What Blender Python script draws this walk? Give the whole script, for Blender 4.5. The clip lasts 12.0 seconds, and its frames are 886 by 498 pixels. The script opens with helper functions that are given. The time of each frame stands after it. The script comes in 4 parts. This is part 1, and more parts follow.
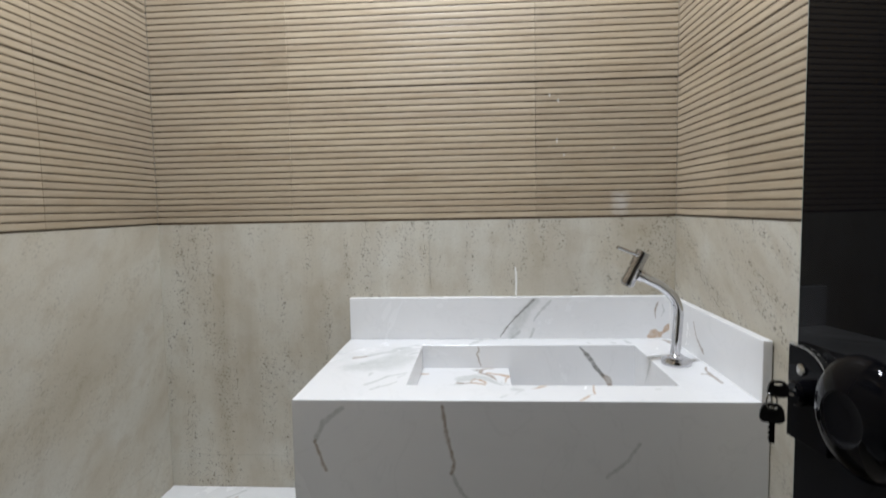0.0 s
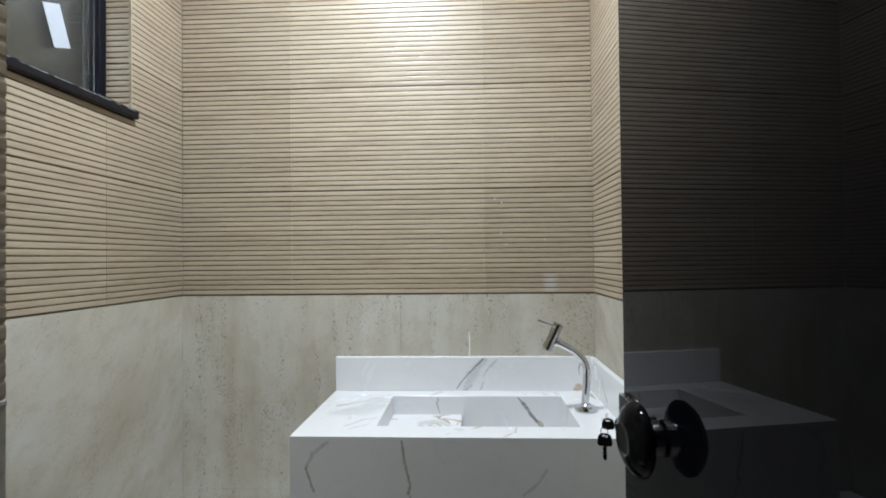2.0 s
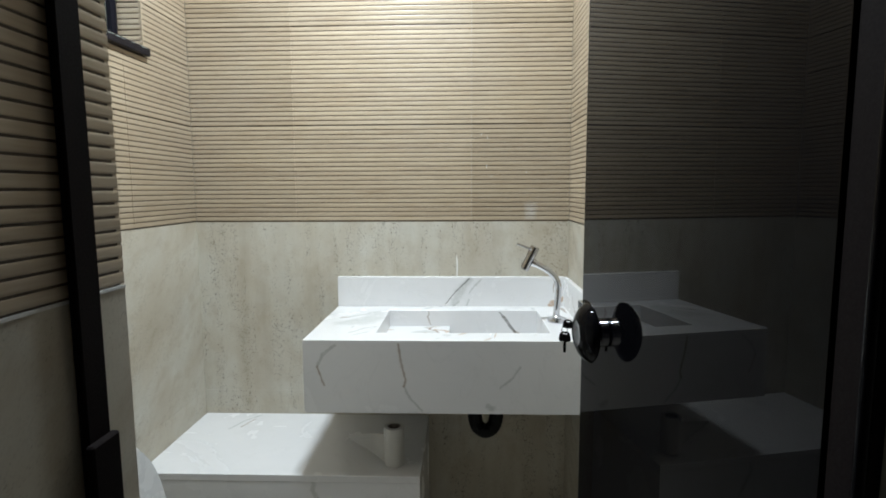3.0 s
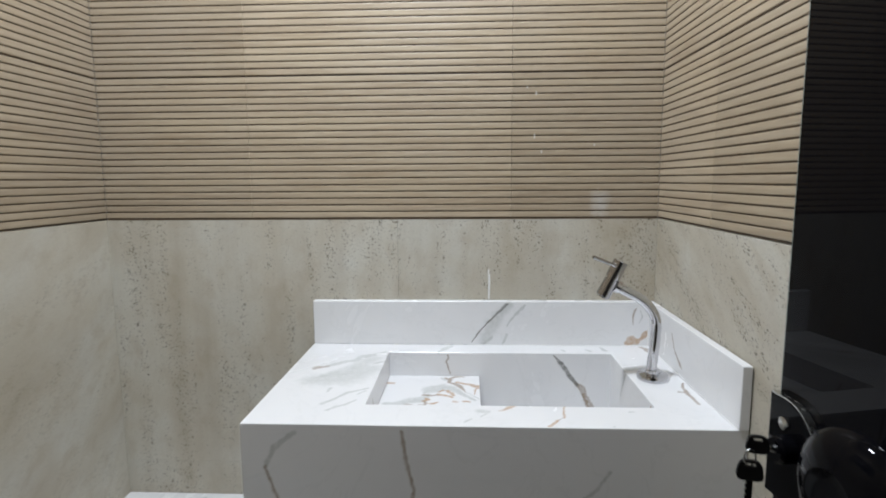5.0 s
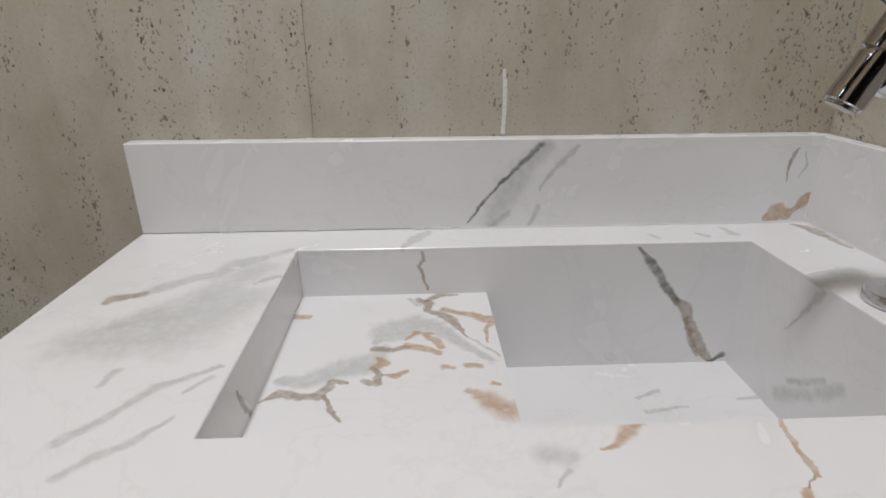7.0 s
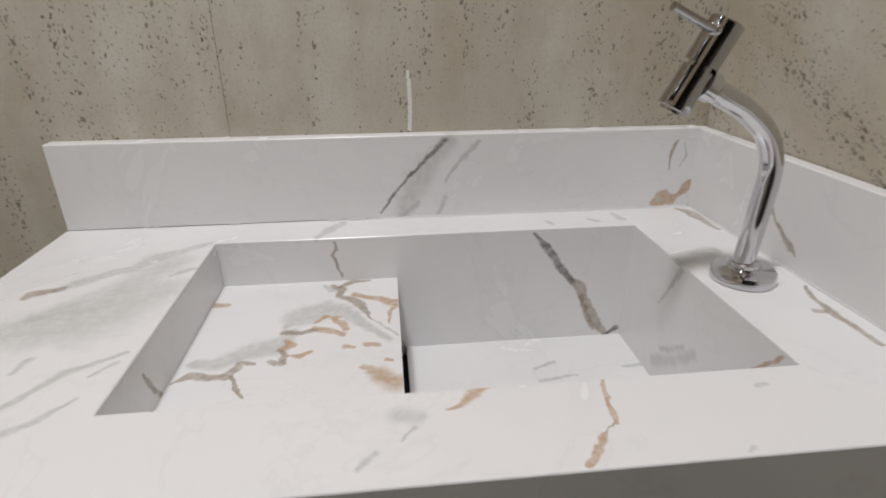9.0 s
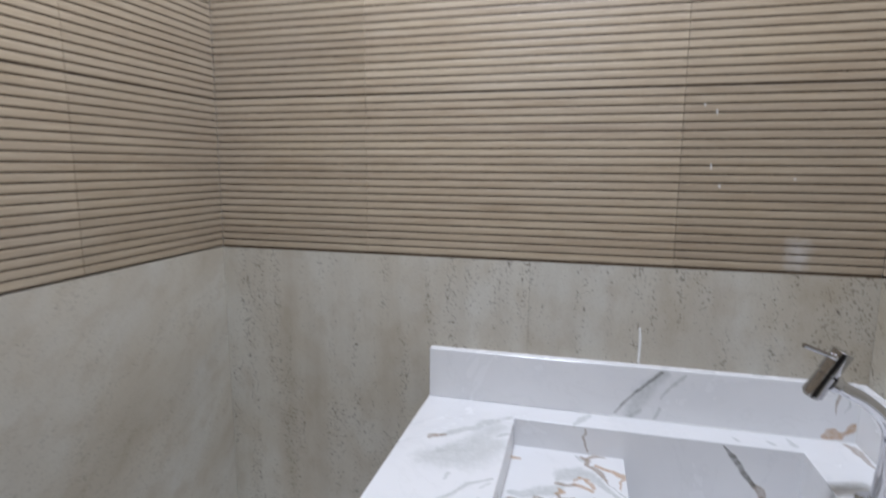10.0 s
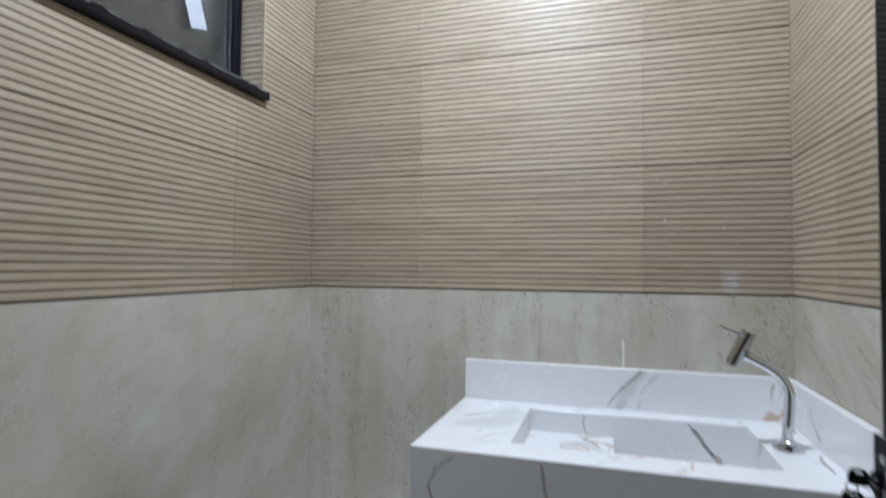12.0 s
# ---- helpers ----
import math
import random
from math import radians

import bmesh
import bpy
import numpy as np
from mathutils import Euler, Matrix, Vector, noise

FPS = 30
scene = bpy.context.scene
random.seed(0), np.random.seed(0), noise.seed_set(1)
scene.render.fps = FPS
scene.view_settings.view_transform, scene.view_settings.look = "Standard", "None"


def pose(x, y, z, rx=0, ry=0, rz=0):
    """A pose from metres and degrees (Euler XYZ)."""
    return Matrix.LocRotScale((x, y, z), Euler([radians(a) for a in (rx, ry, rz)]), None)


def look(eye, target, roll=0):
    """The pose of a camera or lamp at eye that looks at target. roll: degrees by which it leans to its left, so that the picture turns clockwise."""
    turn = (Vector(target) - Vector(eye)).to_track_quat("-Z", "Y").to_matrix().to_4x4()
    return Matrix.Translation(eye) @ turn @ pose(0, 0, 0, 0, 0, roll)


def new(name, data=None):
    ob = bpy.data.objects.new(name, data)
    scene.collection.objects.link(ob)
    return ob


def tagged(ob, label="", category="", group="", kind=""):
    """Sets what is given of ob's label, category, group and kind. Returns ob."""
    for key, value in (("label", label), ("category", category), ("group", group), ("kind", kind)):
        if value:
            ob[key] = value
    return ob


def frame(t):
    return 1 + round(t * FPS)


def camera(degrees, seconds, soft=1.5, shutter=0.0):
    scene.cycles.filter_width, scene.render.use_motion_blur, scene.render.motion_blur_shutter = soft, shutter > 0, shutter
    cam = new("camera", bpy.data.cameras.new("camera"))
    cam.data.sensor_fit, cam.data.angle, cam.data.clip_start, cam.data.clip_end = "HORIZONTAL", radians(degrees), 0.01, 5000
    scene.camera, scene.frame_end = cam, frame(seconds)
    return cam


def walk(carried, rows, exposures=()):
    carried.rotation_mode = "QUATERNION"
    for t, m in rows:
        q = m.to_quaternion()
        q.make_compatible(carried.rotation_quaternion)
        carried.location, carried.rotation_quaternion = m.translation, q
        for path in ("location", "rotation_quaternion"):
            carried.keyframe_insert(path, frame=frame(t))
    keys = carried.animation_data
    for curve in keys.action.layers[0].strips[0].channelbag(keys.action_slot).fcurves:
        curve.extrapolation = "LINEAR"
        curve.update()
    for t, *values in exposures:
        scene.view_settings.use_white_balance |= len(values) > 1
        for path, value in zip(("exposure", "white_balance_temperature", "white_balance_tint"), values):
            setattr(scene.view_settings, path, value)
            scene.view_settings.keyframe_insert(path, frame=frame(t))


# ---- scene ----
cam = camera(78.7, 12.0, soft=1.8, shutter=0.22)
PATH = [
    (0, (0.811, 0.224, 1.231), (0.671, 2.213, 1.076), -1.1),
    (0.5, (0.799, 0.221, 1.395), (0.669, 2.214, 1.291), -1.1),
    (1, (0.798, 0.194, 1.425), (0.711, 2.192, 1.464), -1.0),
    (1.5, (0.849, 0.048, 1.349), (0.768, 2.045, 1.404), -0.9),
    (2, (0.905, -0.114, 1.312), (0.799, 1.883, 1.343), -0.6),
    (2.5, (0.94, -0.26, 1.299), (0.862, 1.736, 1.197), -0.5),
    (2.7, (0.932, -0.302, 1.306), (0.864, 1.688, 1.112), -0.3),
    (4.3, (0.823, -0.015, 1.307), (0.698, 1.965, 1.055), -0.1),
    (4.5, (0.812, 0.054, 1.291), (0.682, 2.033, 1.033), -0.1),
    (4.7, (0.819, 0.142, 1.284), (0.682, 2.121, 1.033), -0.2),
    (5, (0.847, 0.305, 1.288), (0.754, 2.286, 1.034), -0.4),
    (5.5, (0.855, 0.533, 1.27), (0.803, 2.504, 0.936), -0.1),
    (6, (0.831, 0.737, 1.185), (0.788, 2.67, 0.673), -0.1),
    (6.5, (0.811, 0.873, 1.142), (0.855, 2.776, 0.53), -0.3),
    (6.7, (0.801, 0.907, 1.124), (0.869, 2.778, 0.421), -0.2),
    (8.3, (0.832, 0.957, 1.116), (0.939, 2.786, 0.314), -0.7),
    (8.5, (0.862, 0.951, 1.119), (1.011, 2.773, 0.309), -0.7),
    (9, (0.866, 0.882, 1.145), (1.055, 2.702, 0.339), -0.3),
    (9.5, (0.801, 0.662, 1.253), (0.682, 2.55, 0.602), 0.1),
    (9.8, (0.771, 0.548, 1.334), (0.431, 2.465, 0.876), 0.4),
    (10, (0.778, 0.491, 1.382), (0.287, 2.406, 1.077), 0.3),
    (10.5, (0.76, 0.377, 1.451), (0.091, 2.26, 1.535), 0.9),
    (11, (0.764, 0.298, 1.524), (0.012, 2.119, 1.867), 0.8),
    (11.5, (0.8, 0.212, 1.449), (0.063, 2.039, 1.798), 0.7),
    (12, (0.863, 0.088, 1.26), (0.273, 1.998, 1.329), 0.5),
]
EXPOSURES = [(0, 0.05, 5950, 8.5), (0.5, -0.05, 5680, 8.5), (1.5, 0, 5580, 7), (2.5, 0.22, 5850, 2), (2.7, 0.3, 5850, 2), (4.5, 0.2, 6000, 3.5), (5.5, -0.26, 5750, 11), (6, -0.4, 6000, 11), (6.5, -0.5, 6250, 11),
             (8.5, -0.42, 6500, 13), (9, -0.42, 6500, 12), (9.5, -0.52, 6300, 11), (10, -0.22, 5650, 13), (10.5, 0.06, 5350, 10), (11, -0.1, 5200, 9), (11.5, -0.15, 5250, 8.5), (12, -0.11, 5400, 8)]
walk(cam, [(t, look(eye, target, roll)) for t, eye, target, roll in PATH], EXPOSURES)

# ---- light ----
world = bpy.data.worlds.new("night")
world.use_nodes = True
world.node_tree.nodes["Background"].inputs["Color"].default_value = (0.12, 0.10, 0.18, 1)
world.node_tree.nodes["Background"].inputs["Strength"].default_value = 0.07
scene.world = world
LAMP = (0.645, 0.95)
CEIL, YB = 2.52, 1.535
panel_light = bpy.data.lights.new("panel_light", "AREA")
panel_light.shape, panel_light.size, panel_light.energy = "SQUARE", 0.17, 22.0
panel_light.color = (0.98, 0.985, 1.0)
new("panel_light", panel_light).matrix_world = pose(LAMP[0], LAMP[1], CEIL - 0.02)


# ---- materials ----
def nodes_of(name):
    m = bpy.data.materials.new(name)
    m.use_nodes = True
    return m, m.node_tree.nodes, m.node_tree.links, m.node_tree.nodes["Principled BSDF"]


def setv(socket, value, links):
    """A socket takes a link or a plain value."""
    if hasattr(value, "is_linked"):
        links.new(value, socket)
    else:
        socket.default_value = value


def math_node(nt, op, a, b=0.0, clamp=False):
    n = nt.nodes.new("ShaderNodeMath")
    n.operation, n.use_clamp = op, clamp
    setv(n.inputs[0], a, nt.links), setv(n.inputs[1], b, nt.links)
    return n.outputs[0]


def vec_node(nt, op, a, b=(0, 0, 0), scale=None):
    n = nt.nodes.new("ShaderNodeVectorMath")
    n.operation = op
    setv(n.inputs[0], a, nt.links), setv(n.inputs[1], b, nt.links)
    if scale is not None:
        setv(n.inputs["Scale"], scale, nt.links)
    return n.outputs["Value"] if op in ("DOT_PRODUCT", "LENGTH") else n.outputs["Vector"]


def place(nt, scale=(1, 1, 1)):
    g = nt.nodes.new("ShaderNodeNewGeometry")
    return vec_node(nt, "MULTIPLY", g.outputs["Position"], scale)


def noise_node(nt, vec, scale, detail=4.0, rough=0.55, distort=0.0):
    n = nt.nodes.new("ShaderNodeTexNoise")
    n.inputs["Scale"].default_value, n.inputs["Detail"].default_value = scale, detail
    n.inputs["Roughness"].default_value, n.inputs["Distortion"].default_value = rough, distort
    nt.links.new(vec, n.inputs["Vector"])
    return n.outputs["Fac"]


def spread(nt, value, a, b, c, d, smooth=False):
    n = nt.nodes.new("ShaderNodeMapRange")
    n.interpolation_type = "SMOOTHSTEP" if smooth else "LINEAR"
    nt.links.new(value, n.inputs["Value"])
    for key, v in (("From Min", a), ("From Max", b), ("To Min", c), ("To Max", d)):
        setv(n.inputs[key], v, nt.links)
    return n.outputs["Result"]


def blend(nt, fac, a, b, mode="MIX"):
    n = nt.nodes.new("ShaderNodeMix")
    n.data_type, n.blend_type = "RGBA", mode
    setv(n.inputs[0], fac, nt.links)
    for socket, v in ((n.inputs[6], a), (n.inputs[7], b)):
        setv(socket, v if hasattr(v, "is_linked") else (*v, 1), nt.links)
    return n.outputs[2]


def bump(nt, height, strength, distance, bsdf):
    n = nt.nodes.new("ShaderNodeBump")
    n.inputs["Strength"].default_value, n.inputs["Distance"].default_value = strength, distance
    nt.links.new(height, n.inputs["Height"])
    nt.links.new(n.outputs["Normal"], bsdf.inputs["Normal"])


def plain(name, color, rough, metal=0.0, grain=0.0, scale=60.0, coat=0.0):
    m, nodes, links, b = nodes_of(name)
    nt = m.node_tree
    b.inputs["Metallic"].default_value, b.inputs["Coat Weight"].default_value = metal, coat
    n = noise_node(nt, place(nt), scale, 5)
    links.new(blend(nt, spread(nt, n, 0.3, 0.7, 0, 1), color, [c * (1 - grain) for c in color]), b.inputs["Base Color"])
    links.new(spread(nt, n, 0.3, 0.7, rough * 0.85, rough * 1.15), b.inputs["Roughness"])
    if grain > 0.1:
        bump(nt, n, 0.2, 0.001, b)
    return m


def slat_material():
    """Ceramic that imitates fine wooden slats: streaks along the slats, a tone of its own for each tile."""
    m, nodes, links, b = nodes_of("slat_ceramic")
    nt = m.node_tree
    info = nodes.new("ShaderNodeObjectInfo").outputs["Random"]
    fine = noise_node(nt, place(nt, (9, 9, 170)), 1.0, 6, 0.62)
    wide = noise_node(nt, place(nt, (2.4, 2.4, 30)), 1.0, 4, 0.6)
    patch = noise_node(nt, place(nt, (3, 3, 3)), 1.0, 2)
    slat = noise_node(nt, place(nt, (0.7, 0.7, 66)), 1.0, 1)
    c = blend(nt, spread(nt, wide, 0.3, 0.7, 0, 1), (0.424, 0.346, 0.238), (0.319, 0.247, 0.163))
    c = blend(nt, spread(nt, fine, 0.35, 0.75, 0, 0.55), c, (0.553, 0.475, 0.354))
    c = blend(nt, spread(nt, slat, 0.45, 0.75, 0, 0.35), c, (0.305, 0.245, 0.185))
    c = blend(nt, spread(nt, patch, 0.4, 0.7, 0, 0.25), c, (0.43, 0.38, 0.31))
    off = vec_node(nt, "MULTIPLY", vec_node(nt, "SUBTRACT", place(nt), (1.142, YB, 1.232)), (42, 60, 26))
    ragged = math_node(nt, "ADD", vec_node(nt, "LENGTH", off), math_node(nt, "MULTIPLY", noise_node(nt, place(nt), 45.0, 4), 1.6))
    c = blend(nt, spread(nt, ragged, 1.0, 1.9, 0.5, 0), c, (0.66, 0.66, 0.65))
    tone = spread(nt, info, 0, 1, 0.90, 1.08)
    c = blend(nt, 1.0, c, vec_node(nt, "SCALE", (1, 1, 1), scale=tone), "MULTIPLY")
    links.new(c, b.inputs["Base Color"])
    gloss = spread(nt, info, 0, 1, 0.30, 0.42)
    links.new(math_node(nt, "ADD", gloss, spread(nt, fine, 0.3, 0.7, -0.04, 0.07)), b.inputs["Roughness"])
    b.inputs["Specular IOR Level"].default_value = 0.55
    bump(nt, math_node(nt, "ADD", fine, wide), 0.17, 0.0012, b)
    return m


def travertine(name, streak, dots, depth):
    """Matt porcelain that imitates travertine: soft bands along one way and open pores in trains along it."""
    m, nodes, links, b = nodes_of(name)
    nt = m.node_tree
    info = nodes.new("ShaderNodeObjectInfo").outputs["Random"]
    p = place(nt)
    warp = vec_node(nt, "SCALE", vec_node(nt, "SUBTRACT", noise_colour(nt, p, 6.0), (0.5, 0.5, 0.5)), scale=0.03)
    if streak[2] > streak[1]:
        tilt = nodes.new("ShaderNodeSeparateXYZ")
        links.new(p, tilt.inputs[0])
        lift = nodes.new("ShaderNodeCombineXYZ")
        links.new(math_node(nt, "MULTIPLY", tilt.outputs[1], -0.5), lift.inputs[2])
        p = vec_node(nt, "ADD", p, lift.outputs[0])
    bent = vec_node(nt, "ADD", p, warp)
    band = noise_node(nt, vec_node(nt, "MULTIPLY", bent, streak), 1.0, 4, 0.55)
    fine = noise_node(nt, vec_node(nt, "MULTIPLY", bent, [s * 3.5 for s in streak]), 1.0, 5, 0.65)
    cloud = noise_node(nt, p, 4.5, 5, 0.6, 0.3)
    blotch = noise_node(nt, vec_node(nt, "MULTIPLY", p, [0.6 + 0.4 * s / max(streak) for s in streak]), 22.0, 4, 0.6)
    speck = noise_node(nt, p, 260.0, 3)
    c = blend(nt, spread(nt, band, 0.25, 0.75, 0, 1), (0.585, 0.560, 0.480), (0.460, 0.413, 0.318))
    c = blend(nt, spread(nt, cloud, 0.42, 0.70, 0, 0.75), c, (0.605, 0.60, 0.545))
    stain = noise_node(nt, vec_node(nt, "MULTIPLY", bent, [1.6 + 0.14 * v for v in streak]), 1.0, 4, 0.6, 0.4)
    c = blend(nt, spread(nt, stain, 0.46, 0.70, 0, 0.5), c, (0.375, 0.318, 0.225))
    c = blend(nt, spread(nt, band, 0.54, 0.76, 0, 0.22), c, (0.39, 0.365, 0.31))
    c = blend(nt, spread(nt, blotch, 0.50, 0.75, 0, 0.52), c, (0.39, 0.33, 0.235))
    c = blend(nt, spread(nt, fine, 0.50, 0.80, 0, 0.15), c, (0.36, 0.325, 0.26))
    c = blend(nt, spread(nt, speck, 0.50, 0.75, 0, 0.34), c, (0.34, 0.31, 0.26))
    train = spread(nt, noise_node(nt, vec_node(nt, "MULTIPLY", p, [s * 2.2 for s in streak]), 1.0, 3), 0.42, 0.62, 0.32, 1.0)
    wob = vec_node(nt, "SCALE", vec_node(nt, "SUBTRACT", noise_colour(nt, p, 190.0), (0.5, 0.5, 0.5)), scale=0.008)
    pore = None
    for k, most in ((1.0, 0.54), (1.9, 0.62)):
        v = nodes.new("ShaderNodeTexVoronoi")
        v.inputs["Scale"].default_value = k
        links.new(vec_node(nt, "MULTIPLY", vec_node(nt, "ADD", p, wob), dots), v.inputs["Vector"])
        chance = nodes.new("ShaderNodeSeparateColor")
        links.new(v.outputs["Color"], chance.inputs["Color"])
        size = math_node(nt, "MULTIPLY", spread(nt, chance.outputs[0], 0.60, 1.0, 0.0, most), train)
        hole = spread(nt, math_node(nt, "SUBTRACT", size, v.outputs["Distance"]), 0.0, 0.05, 0, 1)
        hole = math_node(nt, "MULTIPLY", hole, spread(nt, chance.outputs[1], 0, 1, 0.45, 0.95))
        pore = hole if pore is None else math_node(nt, "MAXIMUM", pore, hole)
    c = blend(nt, math_node(nt, "MULTIPLY", pore, depth), c, (0.085, 0.064, 0.042))
    c = blend(nt, 1.0, c, vec_node(nt, "SCALE", (1, 1, 1), scale=spread(nt, info, 0, 1, 0.97, 1.03)), "MULTIPLY")
    links.new(c, b.inputs["Base Color"])
    links.new(spread(nt, blotch, 0.3, 0.7, 0.48, 0.60), b.inputs["Roughness"])
    bump(nt, math_node(nt, "SUBTRACT", math_node(nt, "MULTIPLY", speck, 0.4), math_node(nt, "MULTIPLY", pore, 1.5)), 0.2, 0.001, b)
    return m


def noise_colour(nt, vec, scale):
    n = nt.nodes.new("ShaderNodeTexNoise")
    n.inputs["Scale"].default_value, n.inputs["Detail"].default_value = scale, 4.0
    nt.links.new(vec, n.inputs["Vector"])
    return n.outputs["Color"]


VEIN = {"dark": ((0.12, 0.115, 0.10), 0.85), "grey": ((0.42, 0.44, 0.42), 0.6), "mist": ((0.42, 0.44, 0.42), 0.5), "brown": ((0.27, 0.20, 0.13), 0.75), "ochre": ((0.46, 0.29, 0.15), 0.8)}


def marble(name, plane, veins):
    """Polished white porcelain marble. Veins are drawn lines on a plane: colour, softness, points with half widths."""
    m, nodes, links, b = nodes_of(name)
    nt = m.node_tree
    flat = tuple(0 if k == plane else 1 for k in "xyz")
    full = place(nt)
    cloud = noise_node(nt, full, 3.0, 5, 0.6, 1.2)
    c = blend(nt, spread(nt, cloud, 0.45, 0.72, 0, 0.5), (0.797, 0.796, 0.80), (0.712, 0.716, 0.725))
    ridge = math_node(nt, "ABSOLUTE", math_node(nt, "SUBTRACT", noise_node(nt, full, 5.0, 6, 0.6, 0.8), 0.5))
    c = blend(nt, spread(nt, ridge, 0.0, 0.012, 0.12, 0), c, (0.55, 0.56, 0.55))
    bend = vec_node(nt, "SCALE", vec_node(nt, "SUBTRACT", noise_colour(nt, full, 110.0), (0.5, 0.5, 0.5)), scale=0.006)
    wide = vec_node(nt, "SCALE", vec_node(nt, "SUBTRACT", noise_colour(nt, full, 24.0), (0.5, 0.5, 0.5)), scale=0.009)
    q = vec_node(nt, "MULTIPLY", vec_node(nt, "ADD", full, vec_node(nt, "ADD", bend, wide)), flat)
    swell = spread(nt, noise_node(nt, full, 60.0, 4), 0.3, 0.7, 0.75, 1.25)
    mottle = noise_node(nt, full, 150.0, 4)
    order = {"mist": 0, "grey": 1, "ochre": 2, "brown": 3, "dark": 4}
    for colour, soft, line in sorted(veins, key=lambda v: order[v[0]]):
        near = None
        pts = [(Vector({"x": (0, u, v), "y": (u, 0, v), "z": (u, v, 0)}[plane]), w) for u, v, w in line]
        for (a, wa), (e, we) in zip(pts, pts[1:]):
            ba = e - a
            pa = vec_node(nt, "SUBTRACT", q, a)
            h = math_node(nt, "ADD", vec_node(nt, "DOT_PRODUCT", pa, ba / max(ba.length_squared, 1e-9)), 0.0, True)
            d = vec_node(nt, "LENGTH", vec_node(nt, "SUBTRACT", pa, vec_node(nt, "SCALE", ba, scale=h)))
            d = math_node(nt, "DIVIDE", d, spread(nt, h, 0, 1, wa, we))
            near = d if near is None else math_node(nt, "MINIMUM", near, d)
        rgb, strength = VEIN[colour]
        n = nodes.new("ShaderNodeMapRange")
        n.interpolation_type = "SMOOTHSTEP"
        links.new(near, n.inputs["Value"])
        links.new(math_node(nt, "MULTIPLY", swell, 1.0 - 0.85 * soft), n.inputs["From Min"])
        links.new(math_node(nt, "MULTIPLY", swell, 1.0 + 0.6 * soft), n.inputs["From Max"])
        n.inputs["To Min"].default_value, n.inputs["To Max"].default_value = strength, 0.0
        fac = math_node(nt, "MULTIPLY", n.outputs["Result"], spread(nt, mottle, 0.3, 0.6, 0.6, 1.0))
        c = blend(nt, fac, c, rgb)
    links.new(c, b.inputs["Base Color"])
    links.new(spread(nt, cloud, 0.3, 0.7, 0.20, 0.30), b.inputs["Roughness"])
    return m


def glass_material():
    m, nodes, links, b = nodes_of("window_glass")
    nt = m.node_tree
    b.inputs["Base Color"].default_value = (0.86, 0.92, 0.90, 1)
    b.inputs["Transmission Weight"].default_value = 1.0
    b.inputs["Roughness"].default_value = 0.0
    smear = noise_node(nt, place(nt), 9.0, 4)
    links.new(spread(nt, smear, 0.35, 0.75, 0.05, 0.12), b.inputs["Roughness"])
    return m


SLAT = slat_material()
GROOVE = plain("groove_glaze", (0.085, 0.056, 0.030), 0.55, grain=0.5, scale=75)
STONE_BACK = travertine("travertine_upright", (15, 15, 1.6), (225, 225, 115), 1.0)
STONE_SIDE = travertine("travertine_lying", (2.6, 2.6, 5.5), (110, 110, 190), 0.28)
STONE_RIGHT = travertine("travertine_banded", (2.2, 2.2, 13), (125, 125, 225), 0.9)
# Grout colour darkened to include the groove shadow above it.
GROUT_SHADED = plain("shaded_grout", (0.14, 0.10, 0.065), 0.9, grain=0.25, scale=200)
GROUT_LIGHT = plain("white_grout", (0.72, 0.72, 0.70), 0.9, grain=0.15, scale=300)
CAULK = plain("white_caulk", (0.82, 0.82, 0.80), 0.5, grain=0.05, scale=200)
MASONRY = plain("plaster", (0.55, 0.53, 0.5), 0.9, grain=0.15, scale=40)
PAINT = plain("ceiling_paint", (0.80, 0.80, 0.78), 0.85, grain=0.04, scale=25)
HALL = plain("hall_paint", (0.16, 0.14, 0.12), 0.85, grain=0.08, scale=25)
FLOOR_TILE = plain("floor_porcelain", (0.60, 0.545, 0.465), 0.25, grain=0.18, scale=7)
BLACK_GLASS = plain("black_glass", (0.003, 0.003, 0.004), 0.018, grain=0.0)
BLACK_GLASS.node_tree.nodes["Principled BSDF"].inputs["Specular IOR Level"].default_value = 0.12
GLASS_EDGE = plain("glass_edge", (0.36, 0.40, 0.37), 0.25, grain=0.15, scale=300)
ALU = plain("black_aluminium", (0.006, 0.006, 0.011), 0.38, grain=0.2, scale=400)
MATT_BLACK = plain("matt_black_aluminium", (0.011, 0.0085, 0.0088), 0.7, grain=0.2, scale=400)
MATT_BLACK.node_tree.nodes["Principled BSDF"].inputs["Specular IOR Level"].default_value = 0.05
BLACK_METAL = plain("black_lacquer", (0.003, 0.003, 0.004), 0.045, metal=0.0, grain=0.1, scale=50)
BLACK_METAL.node_tree.nodes["Principled BSDF"].inputs["Specular IOR Level"].default_value = 0.085
ALU.node_tree.nodes["Principled BSDF"].inputs["Specular IOR Level"].default_value = 0.12
BLACK_PLASTIC = plain("black_plastic", (0.008, 0.008, 0.009), 0.42, grain=0.2, scale=300)
BLACK_PLASTIC.node_tree.nodes["Principled BSDF"].inputs["Specular IOR Level"].default_value = 0.2
CHROME = plain("chrome", (0.66, 0.66, 0.68), 0.08, metal=1.0, grain=0.05, scale=80)
DARK_CHROME = plain("dark_chrome", (0.50, 0.50, 0.515), 0.07, metal=1.0, grain=0.1, scale=80)
STEEL = plain("steel", (0.55, 0.55, 0.53), 0.25, metal=1.0, grain=0.1, scale=200)
GRANITE = plain("black_granite", (0.006, 0.006, 0.013), 0.16, grain=0.6, scale=420)
GRANITE.node_tree.nodes["Principled BSDF"].inputs["Specular IOR Level"].default_value = 0.25
